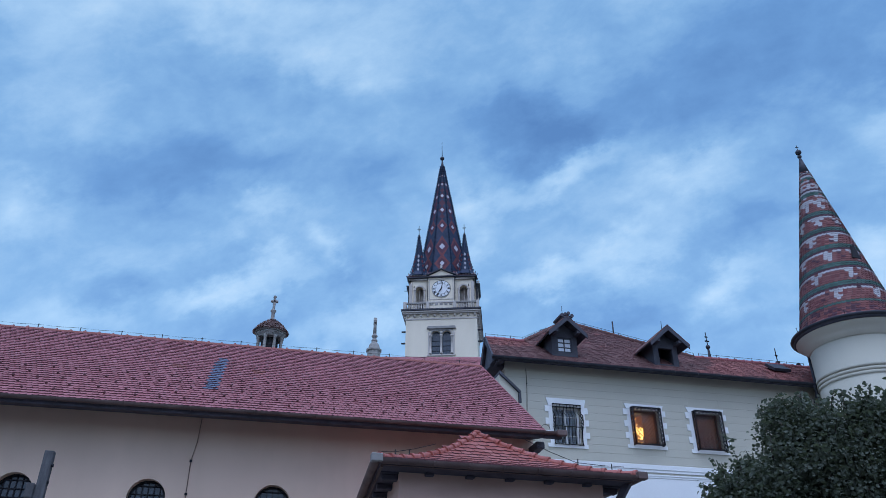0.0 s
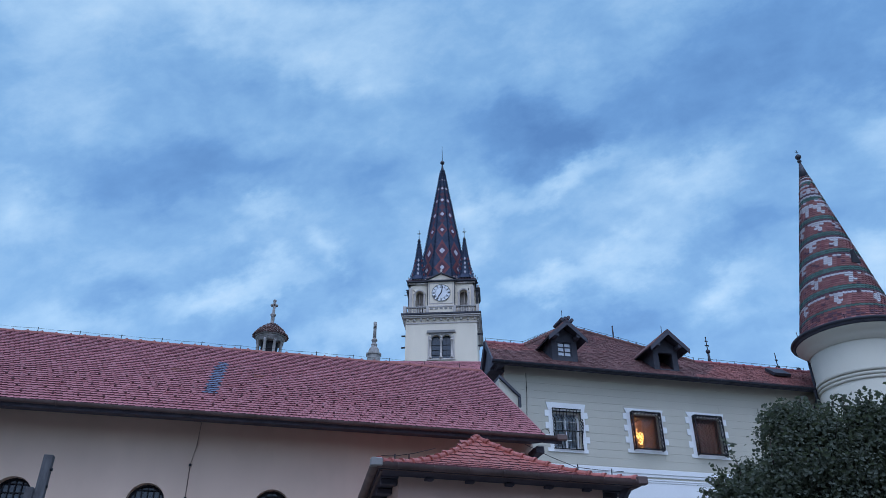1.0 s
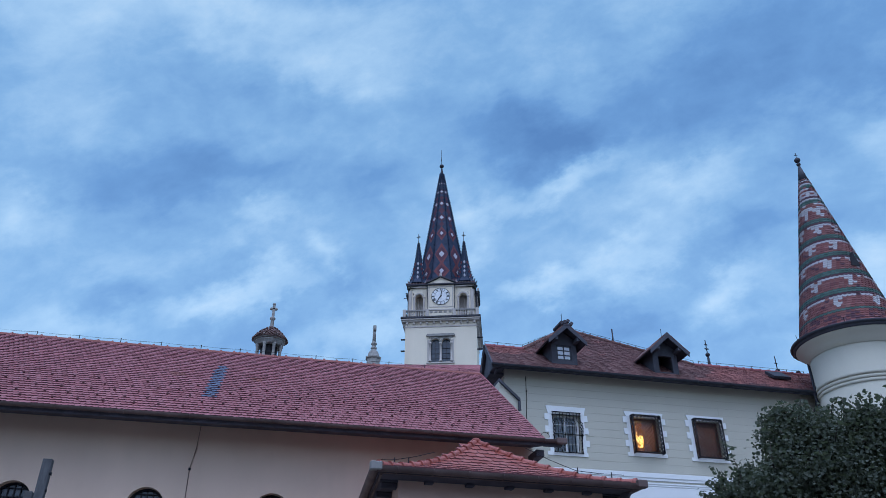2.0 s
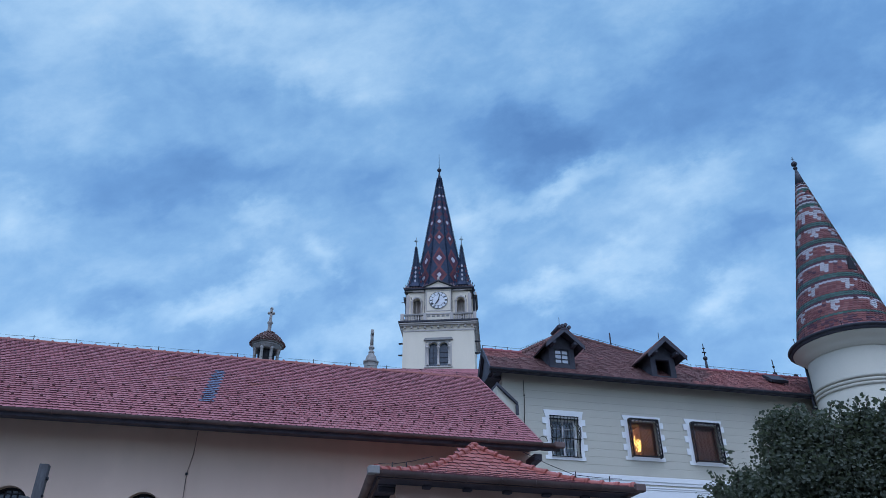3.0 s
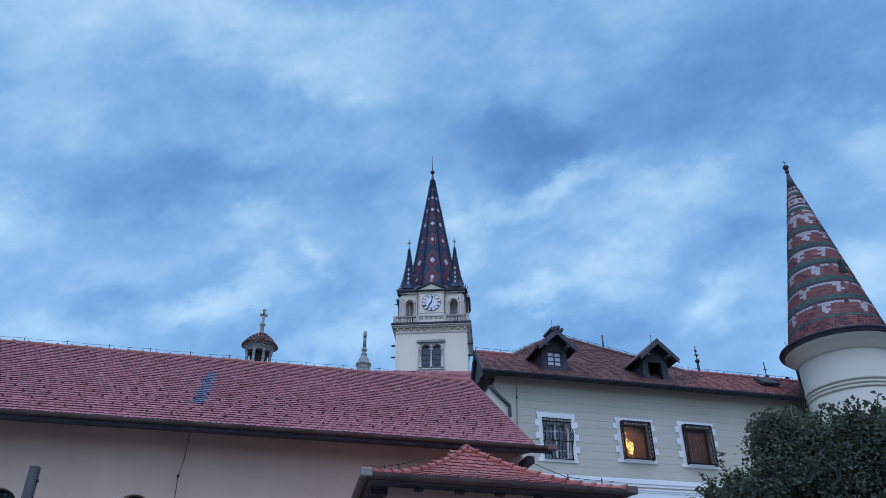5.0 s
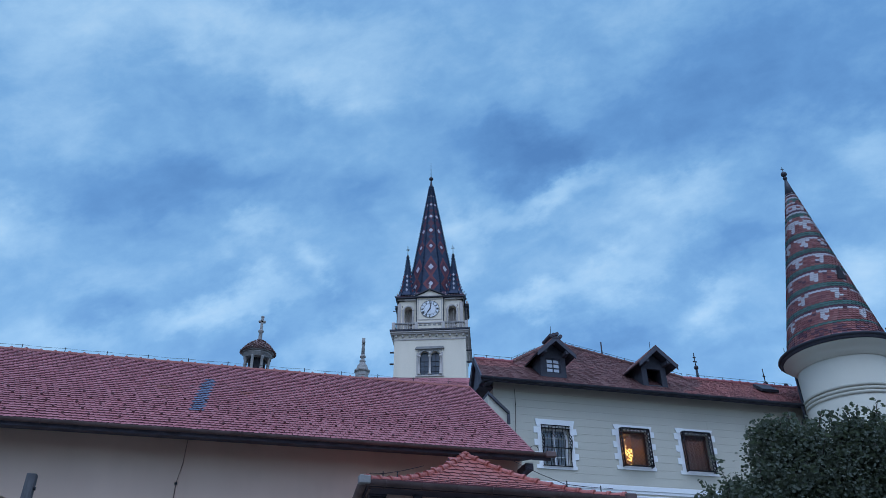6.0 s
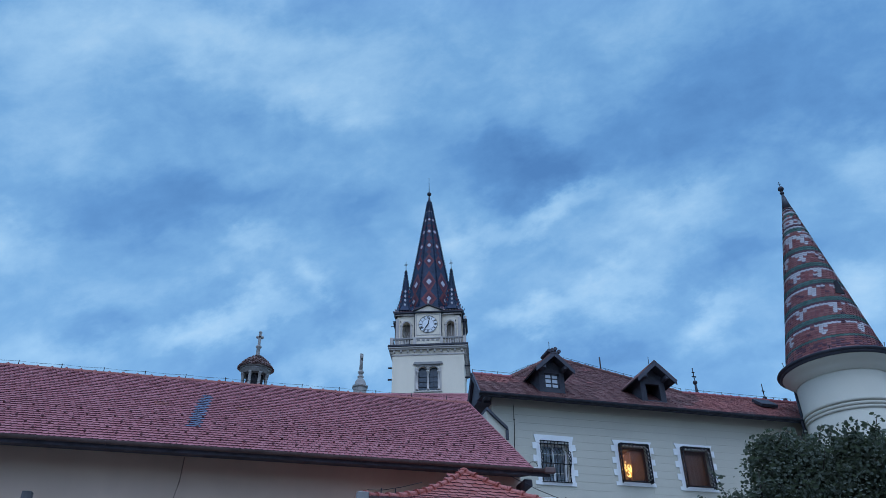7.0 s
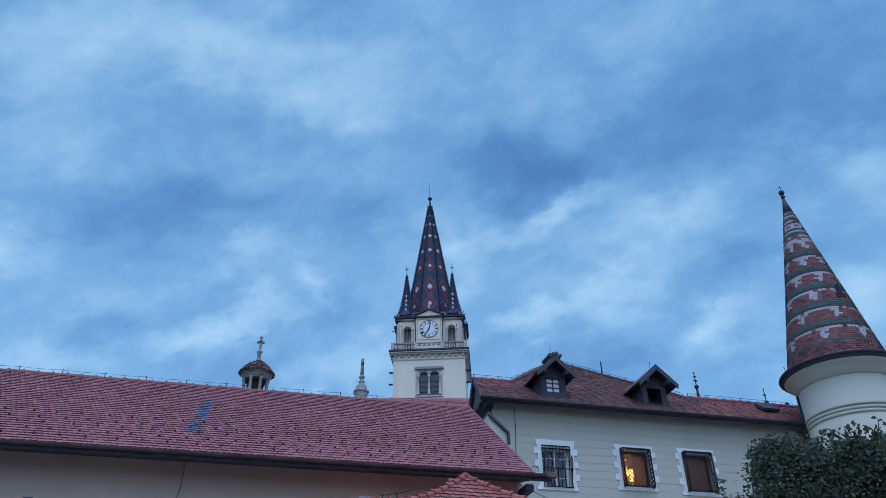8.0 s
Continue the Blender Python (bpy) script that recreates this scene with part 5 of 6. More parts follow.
    P("cornice", bm, M_STONE)
    P("cornice_lead", box(B(), -H - 0.48, H + 0.48, -H - 0.48, H + 0.48, 35.26, 35.46, 0.02), M_LEAD)
    bm = box(B(), -0.10, 0.10, -0.24, 0.0, -0.10, 0.16, 0.03)
    me = bpy.data.meshes.new("modillion")
    bm.to_mesh(me)
    bm.free()
    me.materials.append(M_STONE)
    for face in range(4):
        for k in range(11):
            u = -H + 0.2 + k * (2 * H - 0.4) / 10
            ob = new("modillion", me)
            ob.parent = top
            ob.matrix_basis = pose(0, 0, 0, 0, 0, 90 * face) @ pose(u, -H, 34.76)
    # balustrade round the gallery
    def run(face):
        turn = pose(0, 0, 0, 0, 0, 90 * face)
        E = H + 0.12
        def put(name, bm, m):
            bmesh.ops.transform(bm, matrix=turn, verts=bm.verts[:])
            P(name, bm, m)
        for a, b in ((-E, -1.42), (1.42, E)):
            put("balustrade_rail", box(B(), a, b, -E - 0.12, -E + 0.12, 36.12, 36.30, 0.02), M_GREYSTONE)
            put("balustrade_plinth", box(B(), a, b, -E - 0.12, -E + 0.12, 35.38, 35.52, 0.02), M_STONE)
            for k in range(7):
                x = a + 0.42 + k * (b - a - 0.84) / 6
                put("baluster", lathe(B(), [(0.09, 35.52), (0.09, 35.58), (0.05, 35.66), (0.105, 35.82), (0.05, 36.02), (0.08, 36.08), (0.08, 36.12)], 8, x, -E), M_STONE)
            for x in (a, b):
                put("pedestal", box(B(), x - 0.17, x + 0.17, -E - 0.15, -E + 0.15, 35.38, 36.36, 0.02), M_STONE)
        # central bay with the clock
        yb = -H - 0.10
        put("clock_bay", box(B(), -1.38, 1.38, yb, -H + 1.2, 35.38, 39.2), M_TOWER)
        put("bay_moulding", box(B(), -1.44, 1.44, yb - 0.08, yb, 36.2, 36.38, 0.02), M_STONE)
        for q in range(5):
            put("dentil", box(B(), -1.15 + q * 0.5, -0.85 + q * 0.5, yb - 0.06, yb, 35.95, 36.15, 0.015), M_GREYSTONE)
        bm = B()
        for x0, x1, z0, z1 in ((-1.3, 1.3, 36.6, 36.68), (-1.3, 1.3, 38.98, 39.06), (-1.3, -1.22, 36.68, 38.98), (1.22, 1.3, 36.68, 38.98)):
            box(bm, x0, x1, yb - 0.04, yb, z0, z1)
        put("panel_frame", bm, M_STONE)
        put("bay_edge", box(B(), -1.47, -1.39, yb - 0.02, yb + 0.2, 36.4, 39.2), M_LEAD)
        put("bay_edge", box(B(), 1.39, 1.47, yb - 0.02, yb + 0.2, 36.4, 39.2), M_LEAD)
        put("bay_cornice", box(B(), -1.58, 1.58, yb - 0.22, yb + 0.3, 39.2, 39.36, 0.03), M_LEAD)
        put("pediment", prism(B(), [(-1.45, yb - 0.05, 39.4), (1.45, yb - 0.05, 39.4), (0, yb - 0.05, 40.1)], (0, 1.6, 0)), M_TOWER)
        for sx in (-1, 1):
            put("pediment_edge", prism(B(), [(0, yb - 0.25, 40.12), (0, yb - 0.25, 40.26), (sx * 1.62, yb - 0.25, 39.5), (sx * 1.62, yb - 0.25, 39.38)], (0, 1.9, 0)), M_LEAD)
        put("pediment_ornament", lathe(B(), [(0.16, 40.1), (0.2, 40.25), (0.08, 40.4), (0.15, 40.55), (0.0, 40.75)], 10, 0, yb - 0.05), M_STONE)
        # niches either side
        for sx in (-1, 1):
            c = sx * 2.35
            yn = -H + 0.35
            bm = B()
            w, sp, nr = 0.95, 38.0, 0.42
            lo, hi = min(c - w, c + w), max(c - w, c + w)
            box(bm, lo, c - nr, yn, yn + 0.6, 35.38, 39.1)
            box(bm, c + nr, hi, yn, yn + 0.6, 35.38, 39.1)
            prism(bm, [(x, yn, z) for x, z in arch_points(c, sp, nr, 10)] + [(c - nr, yn, 39.1), (c + nr, yn, 39.1)], (0, 0.6, 0))
            put("niche_wall", bm, M_TOWER)
            o, i = arch_points(c, sp, nr + 0.14, 10), arch_points(c, sp, nr, 10)
            put("niche_arch", prism(B(), [(x, yn - 0.07, z) for x, z in o] + [(x, yn - 0.07, z) for x, z in i[::-1]], (0, 0.07, 0)), M_STONE)
            for q in (-1, 1):
                put("pilaster", box(B(), c + q * 0.52 - 0.1, c + q * 0.52 + 0.1, yn - 0.08, yn, 36.3, 37.95, 0.015), M_STONE)
                put("capital", box(B(), c + q * 0.52 - 0.14, c + q * 0.52 + 0.14, yn - 0.11, yn, 37.95, 38.08, 0.015), M_STONE)
            put("opening_shade", box(B(), c - 0.5, c + 0.5, yn + 0.9, yn + 0.95, 35.4, 38.6), M_STONE)
            put("gallery_door", box(B(), c + 0.0, c + 0.34, yn + 0.84, yn + 0.9, 35.4, 36.9), M_BANKSROOM)
            put("corner_pilaster", box(B(), sx * 3.3 - 0.16, sx * 3.3 + 0.16, -H + 0.22, -H + 0.35, 35.4, 38.8, 0.02), M_STONE)
        put("upper_cornice", box(B(), -H + 0.15, H - 0.15, -H + 0.15, -H + 1.0, 39.1, 39.3, 0.03), M_STONE)
    for face in range(4):
        run(face)
    P("belfry_core", box(B(), -2.5, 2.5, -2.4, 2.5, 35.38, 39.2), M_STONE)
    P("eave_board", box(B(), -H - 0.0, H + 0.0, -H - 0.0, H + 0.0, 39.32, 39.52, 0.03), M_LEAD)
    for face in range(4):
        for u in (-2.9, 2.9):
            bm = tube(B(), (u, -H + 0.1, 38.2), (u, -H - 0.35, 38.2), 0.04, 6)
            bmesh.ops.transform(bm, matrix=pose(0, 0, 0, 0, 0, 90 * face), verts=bm.verts[:])
            P("water_spout", bm, M_LEAD)
    for zz in (33.55, 32.25):
        for sx in (-1, 1):
            P("water_spout", box(B(), sx * H if sx > 0 else -H - 0.6, sx * H + 0.6 if sx > 0 else -H, -2.5, -2.3, zz, zz + 0.13, 0.02), M_LEAD)
    # clock, front
    yc = -H - 0.14
    zc = 37.85
    def disc(bm, r0, y0, y1):
        pts = [(r0 * math.cos(2 * math.pi * k / 40), y0, zc + r0 * math.sin(2 * math.pi * k / 40)) for k in range(40)]
        return prism(bm, pts, (0, y1 - y0, 0))
    clock = P("clock", disc(B(), 1.0, yc - 0.03, yc + 0.03), M_FRAME_WHITE, label="white clock dial with roman hour strokes")
    for a, b in ((1.0, 0.955), (0.64, 0.62)):
        bm = B()
        for k in range(40):
            t0, t1 = 2 * math.pi * k / 40, 2 * math.pi * (k + 1) / 40
            prism(bm, [(q * math.cos(t), yc - 0.05, zc + q * math.sin(t)) for q, t in ((a, t0), (a, t1), (b, t1), (b, t0))], (0, 0.025, 0))
        bmesh.ops.remove_doubles(bm, verts=bm.verts[:], dist=0.0005)
        P("dial_ring", bm, M_IRON, clock)
    strokes = (2, 1, 2, 3, 2, 1, 2, 3, 4, 2, 1, 2)
    for hnum in range(12):
        a = math.pi / 2 - hnum * math.pi / 6
        bm = B()
        for s in range(strokes[hnum]):
            off = (s - (strokes[hnum] - 1) / 2) * 0.075
            u, v = Vector((math.cos(a), 0, math.sin(a))), Vector((-math.sin(a), 0, math.cos(a)))
            c = Vector((0, yc - 0.055, zc))
            q = [c + u * 0.68 + v * (off - 0.022), c + u * 0.92 + v * (off - 0.022), c + u * 0.92 + v * (off + 0.022), c + u * 0.68 + v * (off + 0.022)]
            prism(bm, [tuple(p) for p in q], (0, 0.03, 0))
        P("hour_mark", bm, M_IRON, clock)
    def hand_of(name, deg, length, w):
        a = math.pi / 2 - radians(deg)
        u, v = Vector((math.cos(a), 0, math.sin(a))), Vector((-math.sin(a), 0, math.cos(a)))
        c = Vector((0, yc - 0.09, zc))
        q = [c - u * 0.15 - v * w, c + u * length * 0.7 - v * w, c + u * length, c + u * length * 0.7 + v * w, c - u * 0.15 + v * w]
        P(name, prism(B(), [tuple(p) for p in q], (0, 0.025, 0)), M_IRON, clock)
    hand_of("hour_pointer", 214, 0.62, 0.055)
    hand_of("minute_pointer", 12, 0.9, 0.04)
    # spire: eight sides with a flared foot
    z0, z1 = 40.0, 57.35
    R = lambda z: 2.74 * (z1 - z) / (z1 - z0) * (1.0)
    bm = B()
    lathe(bm, [(R(z0) / math.cos(math.pi / 8) , z0), (0.02, z1 - 0.1)], 8, smooth=False, turn=math.pi / 8)
    spire = P("spire", bm, M_SPIRE, label="eight-sided spire of teal slate with red and white lozenges")
    # slate courses as thin proud bands, edges knobbed
    def on_face(face, u, z, out):
        """A point on one side of the spire: u across, z up, out along its normal."""
        a = -math.pi / 2 + face * math.pi / 4
        n = Vector((math.cos(a), math.sin(a), 0))
        s = Vector((-math.sin(a), math.cos(a), 0))
        return n * (R(z) + out) + s * u + Vector((0, 0, z))
    for face in range(8):
        for z, hh, kind in ((55.0, 0.12, 2), (53.6, 0.24, 2), (52.6, 0.36, 1), (51.7, 0.32, 2), (50.6, 0.55, 1), (49.5, 0.36, 2), (48.5, 0.4, 1), (47.1, 1.05, 0), (44.05, 1.6, 0), (41.7, 1.3, 0)):
            wmax = R(z) * math.tan(math.pi / 8)
            lay = [(M_SPIRE_RED, 1.0, 0.02), (M_SPIRE_PLUM, 0.62, 0.035), (M_SPIRE_WHITE, 0.27, 0.05)] if kind == 0 else ([(M_SPIRE_PLUM, 1.0, 0.02)] if kind == 1 else [(M_SPIRE_PLUM, 1.9, 0.02), (M_SPIRE_WHITE, 0.85, 0.04)])
            for m, k, out in lay:
                h2, w2 = hh * k, min(wmax * 0.86, hh * k * 0.66 + 0.03)
                bm = B()
                q = [on_face(face, 0, z - h2, out), on_face(face, w2, z, out), on_face(face, 0, z + h2, out), on_face(face, -w2, z, out)]
                a = -math.pi / 2 + face * math.pi / 4
                prism(bm, [tuple(p) for p in q], (-0.02 * math.cos(a), -0.02 * math.sin(a), -0.003))
                P("lozenge", bm, m, spire)
        # knobbed rib on the edge
        a = -math.pi / 2 + (face + 0.5) * math.pi / 4
        bm = B()
        q = z0
        while q < z1 - 0.8:
            rr = R(q) / math.cos(math.pi / 8)
            tube(bm, (rr * math.cos(a), rr * math.sin(a), q), (rr * math.cos(a) * 1.0 + 0.06 * math.cos(a), rr * math.sin(a) + 0.06 * math.sin(a), q + 0.3), 0.06, 5, 0.125)
            q += 0.37
        P("rib", bm, M_SPIRE, spire)
    # scalloped skirt roof between spire and eaves
    bm = B()
    E = H + 0.02
    lo = [(-E, -E, 39.52), (E, -E, 39.52), (E, E, 39.52), (-E, E, 39.52)]
    hi = [(-2.4, -2.4, 40.7), (2.4, -2.4, 40.7), (2.4, 2.4, 40.7), (-2.4, 2.4, 40.7)]
    a, b = [bm.verts.new(p) for p in lo], [bm.verts.new(p) for p in hi]
    for k in range(4):
        bm.faces.new((a[k], a[(k + 1) % 4], b[(k + 1) % 4], b[k]))
    bm.faces.new(b)
    bm.faces.new(a[::-1])
    P("skirt_roof", bm, M_SPIRE_PLUM)
    for face in range(4):
        bm = B()
        for k in range(24):
            if 7 < k < 16:
                continue
            for lay in range(2):
                x = -E + 0.15 + k * (2 * E - 0.3) / 23 * (1 - 0.02 * lay)
                s = 0.1 + 0.4 * lay
                ball(bm, (x, -E + (E - 2.4) * s, 39.52 + 1.18 * s), 0.09, 1.1, 0.8, 6)
        bmesh.ops.transform(bm, matrix=pose(0, 0, 0, 0, 0, 90 * face), verts=bm.verts[:])
        tagged(P("scallop_edge", bm, M_STONE), kind="stuff")
    # corner pinnacles
    for sx in (-1, 1):
        for sy in (-1, 1):
            cx, cy = sx * 2.55, sy * 2.55
            bm = lathe(B(), [(1.35, 39.7), (0.92, 40.35), (0.62, 41.4), (0.38, 42.7), (0.05, 45.2)], 8, cx, cy, smooth=False, turn=math.pi / 8)
            pin = P("pinnacle", bm, M_SPIRE)
            for k in range(8):
                a = k * math.pi / 4
                for zz, rr in ((40.5, 0.91), (41.15, 0.72), (41.75, 0.58), (42.4, 0.46)):
                    c = Vector((cx + rr * 0.93 * math.cos(a), cy + rr * 0.93 * math.sin(a), zz))
                    s = Vector((-math.sin(a), math.cos(a), 0)) * 0.12
                    bm = prism(B(), [tuple(c - Vector((0, 0, 0.2))), tuple(c + s), tuple(c + Vector((0, 0, 0.2))), tuple(c - s)], (0.06 * math.cos(a), 0.06 * math.sin(a), 0.02))
                    P("lozenge", bm, M_SPIRE_WHITE if k % 2 == 0 else M_SPIRE_RED, pin)
            steps = [(1.35, 39.7), (0.92, 40.35), (0.62, 41.4), (0.38, 42.7), (0.05, 45.2)]
            bm = B()
            for k in range(8):
                a = math.pi / 8 + k * math.pi / 4
                for (ra, za), (rb, zb) in zip(steps, steps[1:]):
                    m = max(1, round((zb - za) / 0.36))
                    for q in range(m):
                        rr, zz = ra + (rb - ra) * q / m, za + (zb - za) * q / m
                        tube(bm, (cx + rr * math.cos(a), cy + rr * math.sin(a), zz), (cx + (rr + 0.05) * math.cos(a), cy + (rr + 0.05) * math.sin(a), zz + 0.24), 0.032, 5, 0.062)
            P("rib", bm, M_SPIRE, pin)
            P("ball", ball(B(), (cx, cy, 45.25), 0.13), M_LEAD, pin)
            P("cross", wire(B(), [(cx, cy, 45.3), (cx, cy, 46.55)], 0.03, 6), M_IRON, pin)
            bm = B()
            tube(bm, (cx - 0.22, cy, 46.1), (cx + 0.22, cy, 46.1), 0.03, 6)
            for a in (0.6, 2.2, 3.7, 5.3):
                ball(bm, (cx + 0.13 * math.cos(a), cy, 46.1 + 0.13 * math.sin(a)), 0.035)
            P("cross_arm", bm, M_IRON, pin)
    P("lead_tip", tube(B(), (0, 0, 55.9), (0, 0, 57.6), 0.28, 8, 0.07), M_LEAD)
    P("ball", ball(B(), (0, 0, 57.85), 0.27, 1.0, 0.9), M_LEAD)
    P("rod", tube(B(), (0, 0, 57.85), (0, 0, 60.4), 0.045, 6, 0.02), M_IRON)
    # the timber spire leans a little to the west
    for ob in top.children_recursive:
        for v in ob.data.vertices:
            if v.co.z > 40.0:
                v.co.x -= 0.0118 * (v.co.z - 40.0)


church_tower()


def nave():
    top = thing("church_nave", (12.6, 58.5, 0), "church nave with a bright red clay tile roof", "building", rz=-12.2)
    part("wall", box(B(), -9, 4.0, -3.4, 3.4, 0, 22.2), M_TOWER, top, local=True)
    part("roof", prism(B(), [(-9.2, -4.0, 22.1), (-9.2, 0, 25.5), (-9.2, 4.0, 22.1)], (13.6, 0, 0)), M_TIMBER, top, local=True)
    rows = plane_rows((-4.0, 22.15), (0.0, 25.55), lambda s: -9.2, lambda s: 4.4, 18)
    tile_field(rows, 0.3, 0.02, "roof_tiles", [M_TILE, M_TILE_EDGE], top, seed=31, local=True)


nave()


# ---- stone lantern and pinnacle behind the roof ----
def lantern():
    at = (-0.75, 44.99)
    top = thing("stone_lantern", (*at, 0), "grey stone lantern turret with open arcade, dome and cross", "turret")
    P = lambda name, bm, m, parent=None, label="": part(name, bm, m, parent or top, label, local=True)
    P("base_drum", lathe(B(), [(1.5, 0), (1.5, 16), (0.95, 18.4), (0.95, 18.9), (0.8, 19.0)], 24), M_GREYSTONE)
    for k in range(8):
        a = math.pi / 8 + k * math.pi / 4
        x, y = 0.75 * math.cos(a), 0.75 * math.sin(a)
        P("column", lathe(B(), [(0.13, 18.95), (0.13, 19.1), (0.10, 19.16), (0.09, 20.15), (0.12, 20.2), (0.12, 20.3)], 10, x, y), M_OLDSTONE)
    for k in range(8):
        a = k * math.pi / 4
        x, y = 0.78 * math.cos(a), 0.78 * math.sin(a)
        bm = B()
        for q in range(4):
            o = (q - 1.5) * 0.11
            tube(bm, (x - o * math.sin(a), y + o * math.cos(a), 18.95), (x - o * math.sin(a), y + o * math.cos(a), 19.38), 0.025, 5)
        P("railing", bm, M_STONE)
    # Near-black cylinder added for the shade between the columns.
    P("core", lathe(B(), [(0.52, 18.9), (0.52, 20.3)], 16), M_BANKSROOM)
    P("entablature", lathe(B(), [(0.80, 20.24), (0.84, 20.26), (0.85, 20.46), (0.90, 20.50), (0.90, 20.56), (0.75, 20.58)], 24), M_GREYSTONE)
    P("eave", lathe(B(), [(0.82, 20.56), (0.99, 20.60), (1.02, 20.66), (0.94, 20.72), (0.78, 20.74)], 8, smooth=False, turn=math.pi / 8), M_GREYSTONE)
    dome = [(1.06, 20.66), (0.94, 20.82), (0.81, 21.0), (0.62, 21.2), (0.38, 21.40), (0.18, 21.53), (0.0, 21.58)]
    d = P("dome", lathe(B(), dome, 16), M_DOME)
    rng = random.Random(5)
    bm = B()
    for (r0, za), (r1, zb) in zip(dome[:5], dome[1:6]):
        n = max(8, int(2 * math.pi * r0 / 0.2))
        for half in (0, 1):
            rr, zz = (r0, za) if not half else ((r0 + r1) / 2, (za + zb) / 2)
            for k in range(n):
                a = 2 * math.pi * (k + half * 0.5) / n + rng.uniform(-0.02, 0.02)
                ball(bm, ((rr + 0.01) * math.cos(a), (rr + 0.01) * math.sin(a), zz + 0.05), rng.uniform(0.035, 0.06), 1.4, 0.9, 5)
    tagged(P("scale_tiles", bm, M_DOME, d, "weathered rough scale tiles"), kind="stuff")
    for k in range(8):
        a = math.pi / 8 + k * math.pi / 4
        P("corner_knob", ball(B(), (1.0 * math.cos(a), 1.0 * math.sin(a), 20.76), 0.06), M_GREYSTONE)
    cross = P("cross", lathe(B(), [(0.18, 21.5), (0.12, 21.7), (0.11, 22.1), (0.18, 22.18), (0.18, 22.26), (0.10, 22.34)], 10), M_GREYSTONE, label="weathered stone cross")
    bm = B()
    box(bm, -0.085, 0.085, -0.08, 0.08, 22.3, 23.2, 0.025)
    P("upright", bm, M_GREYSTONE, cross)
    P("cross_arm", box(B(), -0.15, 0.15, -0.08, 0.08, 22.82, 22.98, 0.03), M_GREYSTONE, cross)
    for q in (-0.24, 0.24):
        P("knob", ball(B(), (q * 0.6, 0, 22.9), 0.10), M_GREYSTONE, cross)
    P("knob", ball(B(), (0, 0, 23.22), 0.11), M_GREYSTONE, cross)


lantern()


def pinnacle():
    top = thing("stone_pinnacle", (5.78, 44.63, 0), "pale carved stone pinnacle with a slender cross", "pinnacle")
    P = lambda name, bm, m, parent=None, label="": part(name, bm, m, parent or top, label, local=True)
    P("base", lathe(B(), [(0.6, 0), (0.6, 19.0), (0.46, 19.2), (0.46, 19.4)], 4, smooth=False, turn=math.pi / 4 + 0.2), M_OLDSTONE)
    P("body", lathe(B(), [(0.44, 19.3), (0.44, 19.85), (0.52, 19.92), (0.52, 20.0), (0.40, 20.06), (0.34, 20.3), (0.2, 20.5), (0.17, 20.56)], 8, smooth=False, turn=0.3), M_OLDSTONE)
    P("collar", lathe(B(), [(0.13, 20.5), (0.2, 20.62), (0.2, 20.68), (0.13, 20.74), (0.12, 20.85), (0.19, 20.92), (0.19, 21.0), (0.12, 21.08), (0.10, 21.14)], 12), M_OLDSTONE)
    c = P("cross", lathe(B(), [(0.115, 21.1), (0.10, 21.7), (0.10, 21.8)], 8), M_OLDSTONE)
    P("upright", box(B(), -0.10, 0.10, -0.09, 0.09, 21.75, 22.25, 0.02), M_OLDSTONE, c)
    P("cross_arm", box(B(), -0.085, 0.085, -0.26, 0.26, 21.85, 22.05, 0.03), M_OLDSTONE, c)


pinnacle()


# ---- wooden post with a cross beam ----
def wooden_post():
    y = 14.0
    top = thing("wooden_cross", (-3.63, y, 0), "grey weathered wooden cross post with a jutting beam", "cross")
    part("upright", box(B(), -0.075, 0.075, -0.07, 0.07, 0, 5.02, 0.008), M_GREYWOOD, top, local=True)
    part("beam", box(B(), -0.20, -0.076, -0.16, 0.6, 4.22, 4.46, 0.012), M_GREYWOOD, top, local=True)
    part("bolt", tube(B(), (0.07, -0.03, 4.78), (0.11, -0.03, 4.78), 0.03, 6), M_IRON, top, local=True)
    part("bolt", tube(B(), (0.07, -0.03, 4.5), (0.10, -0.03, 4.5), 0.025, 6), M_IRON, top, local=True)


wooden_post()


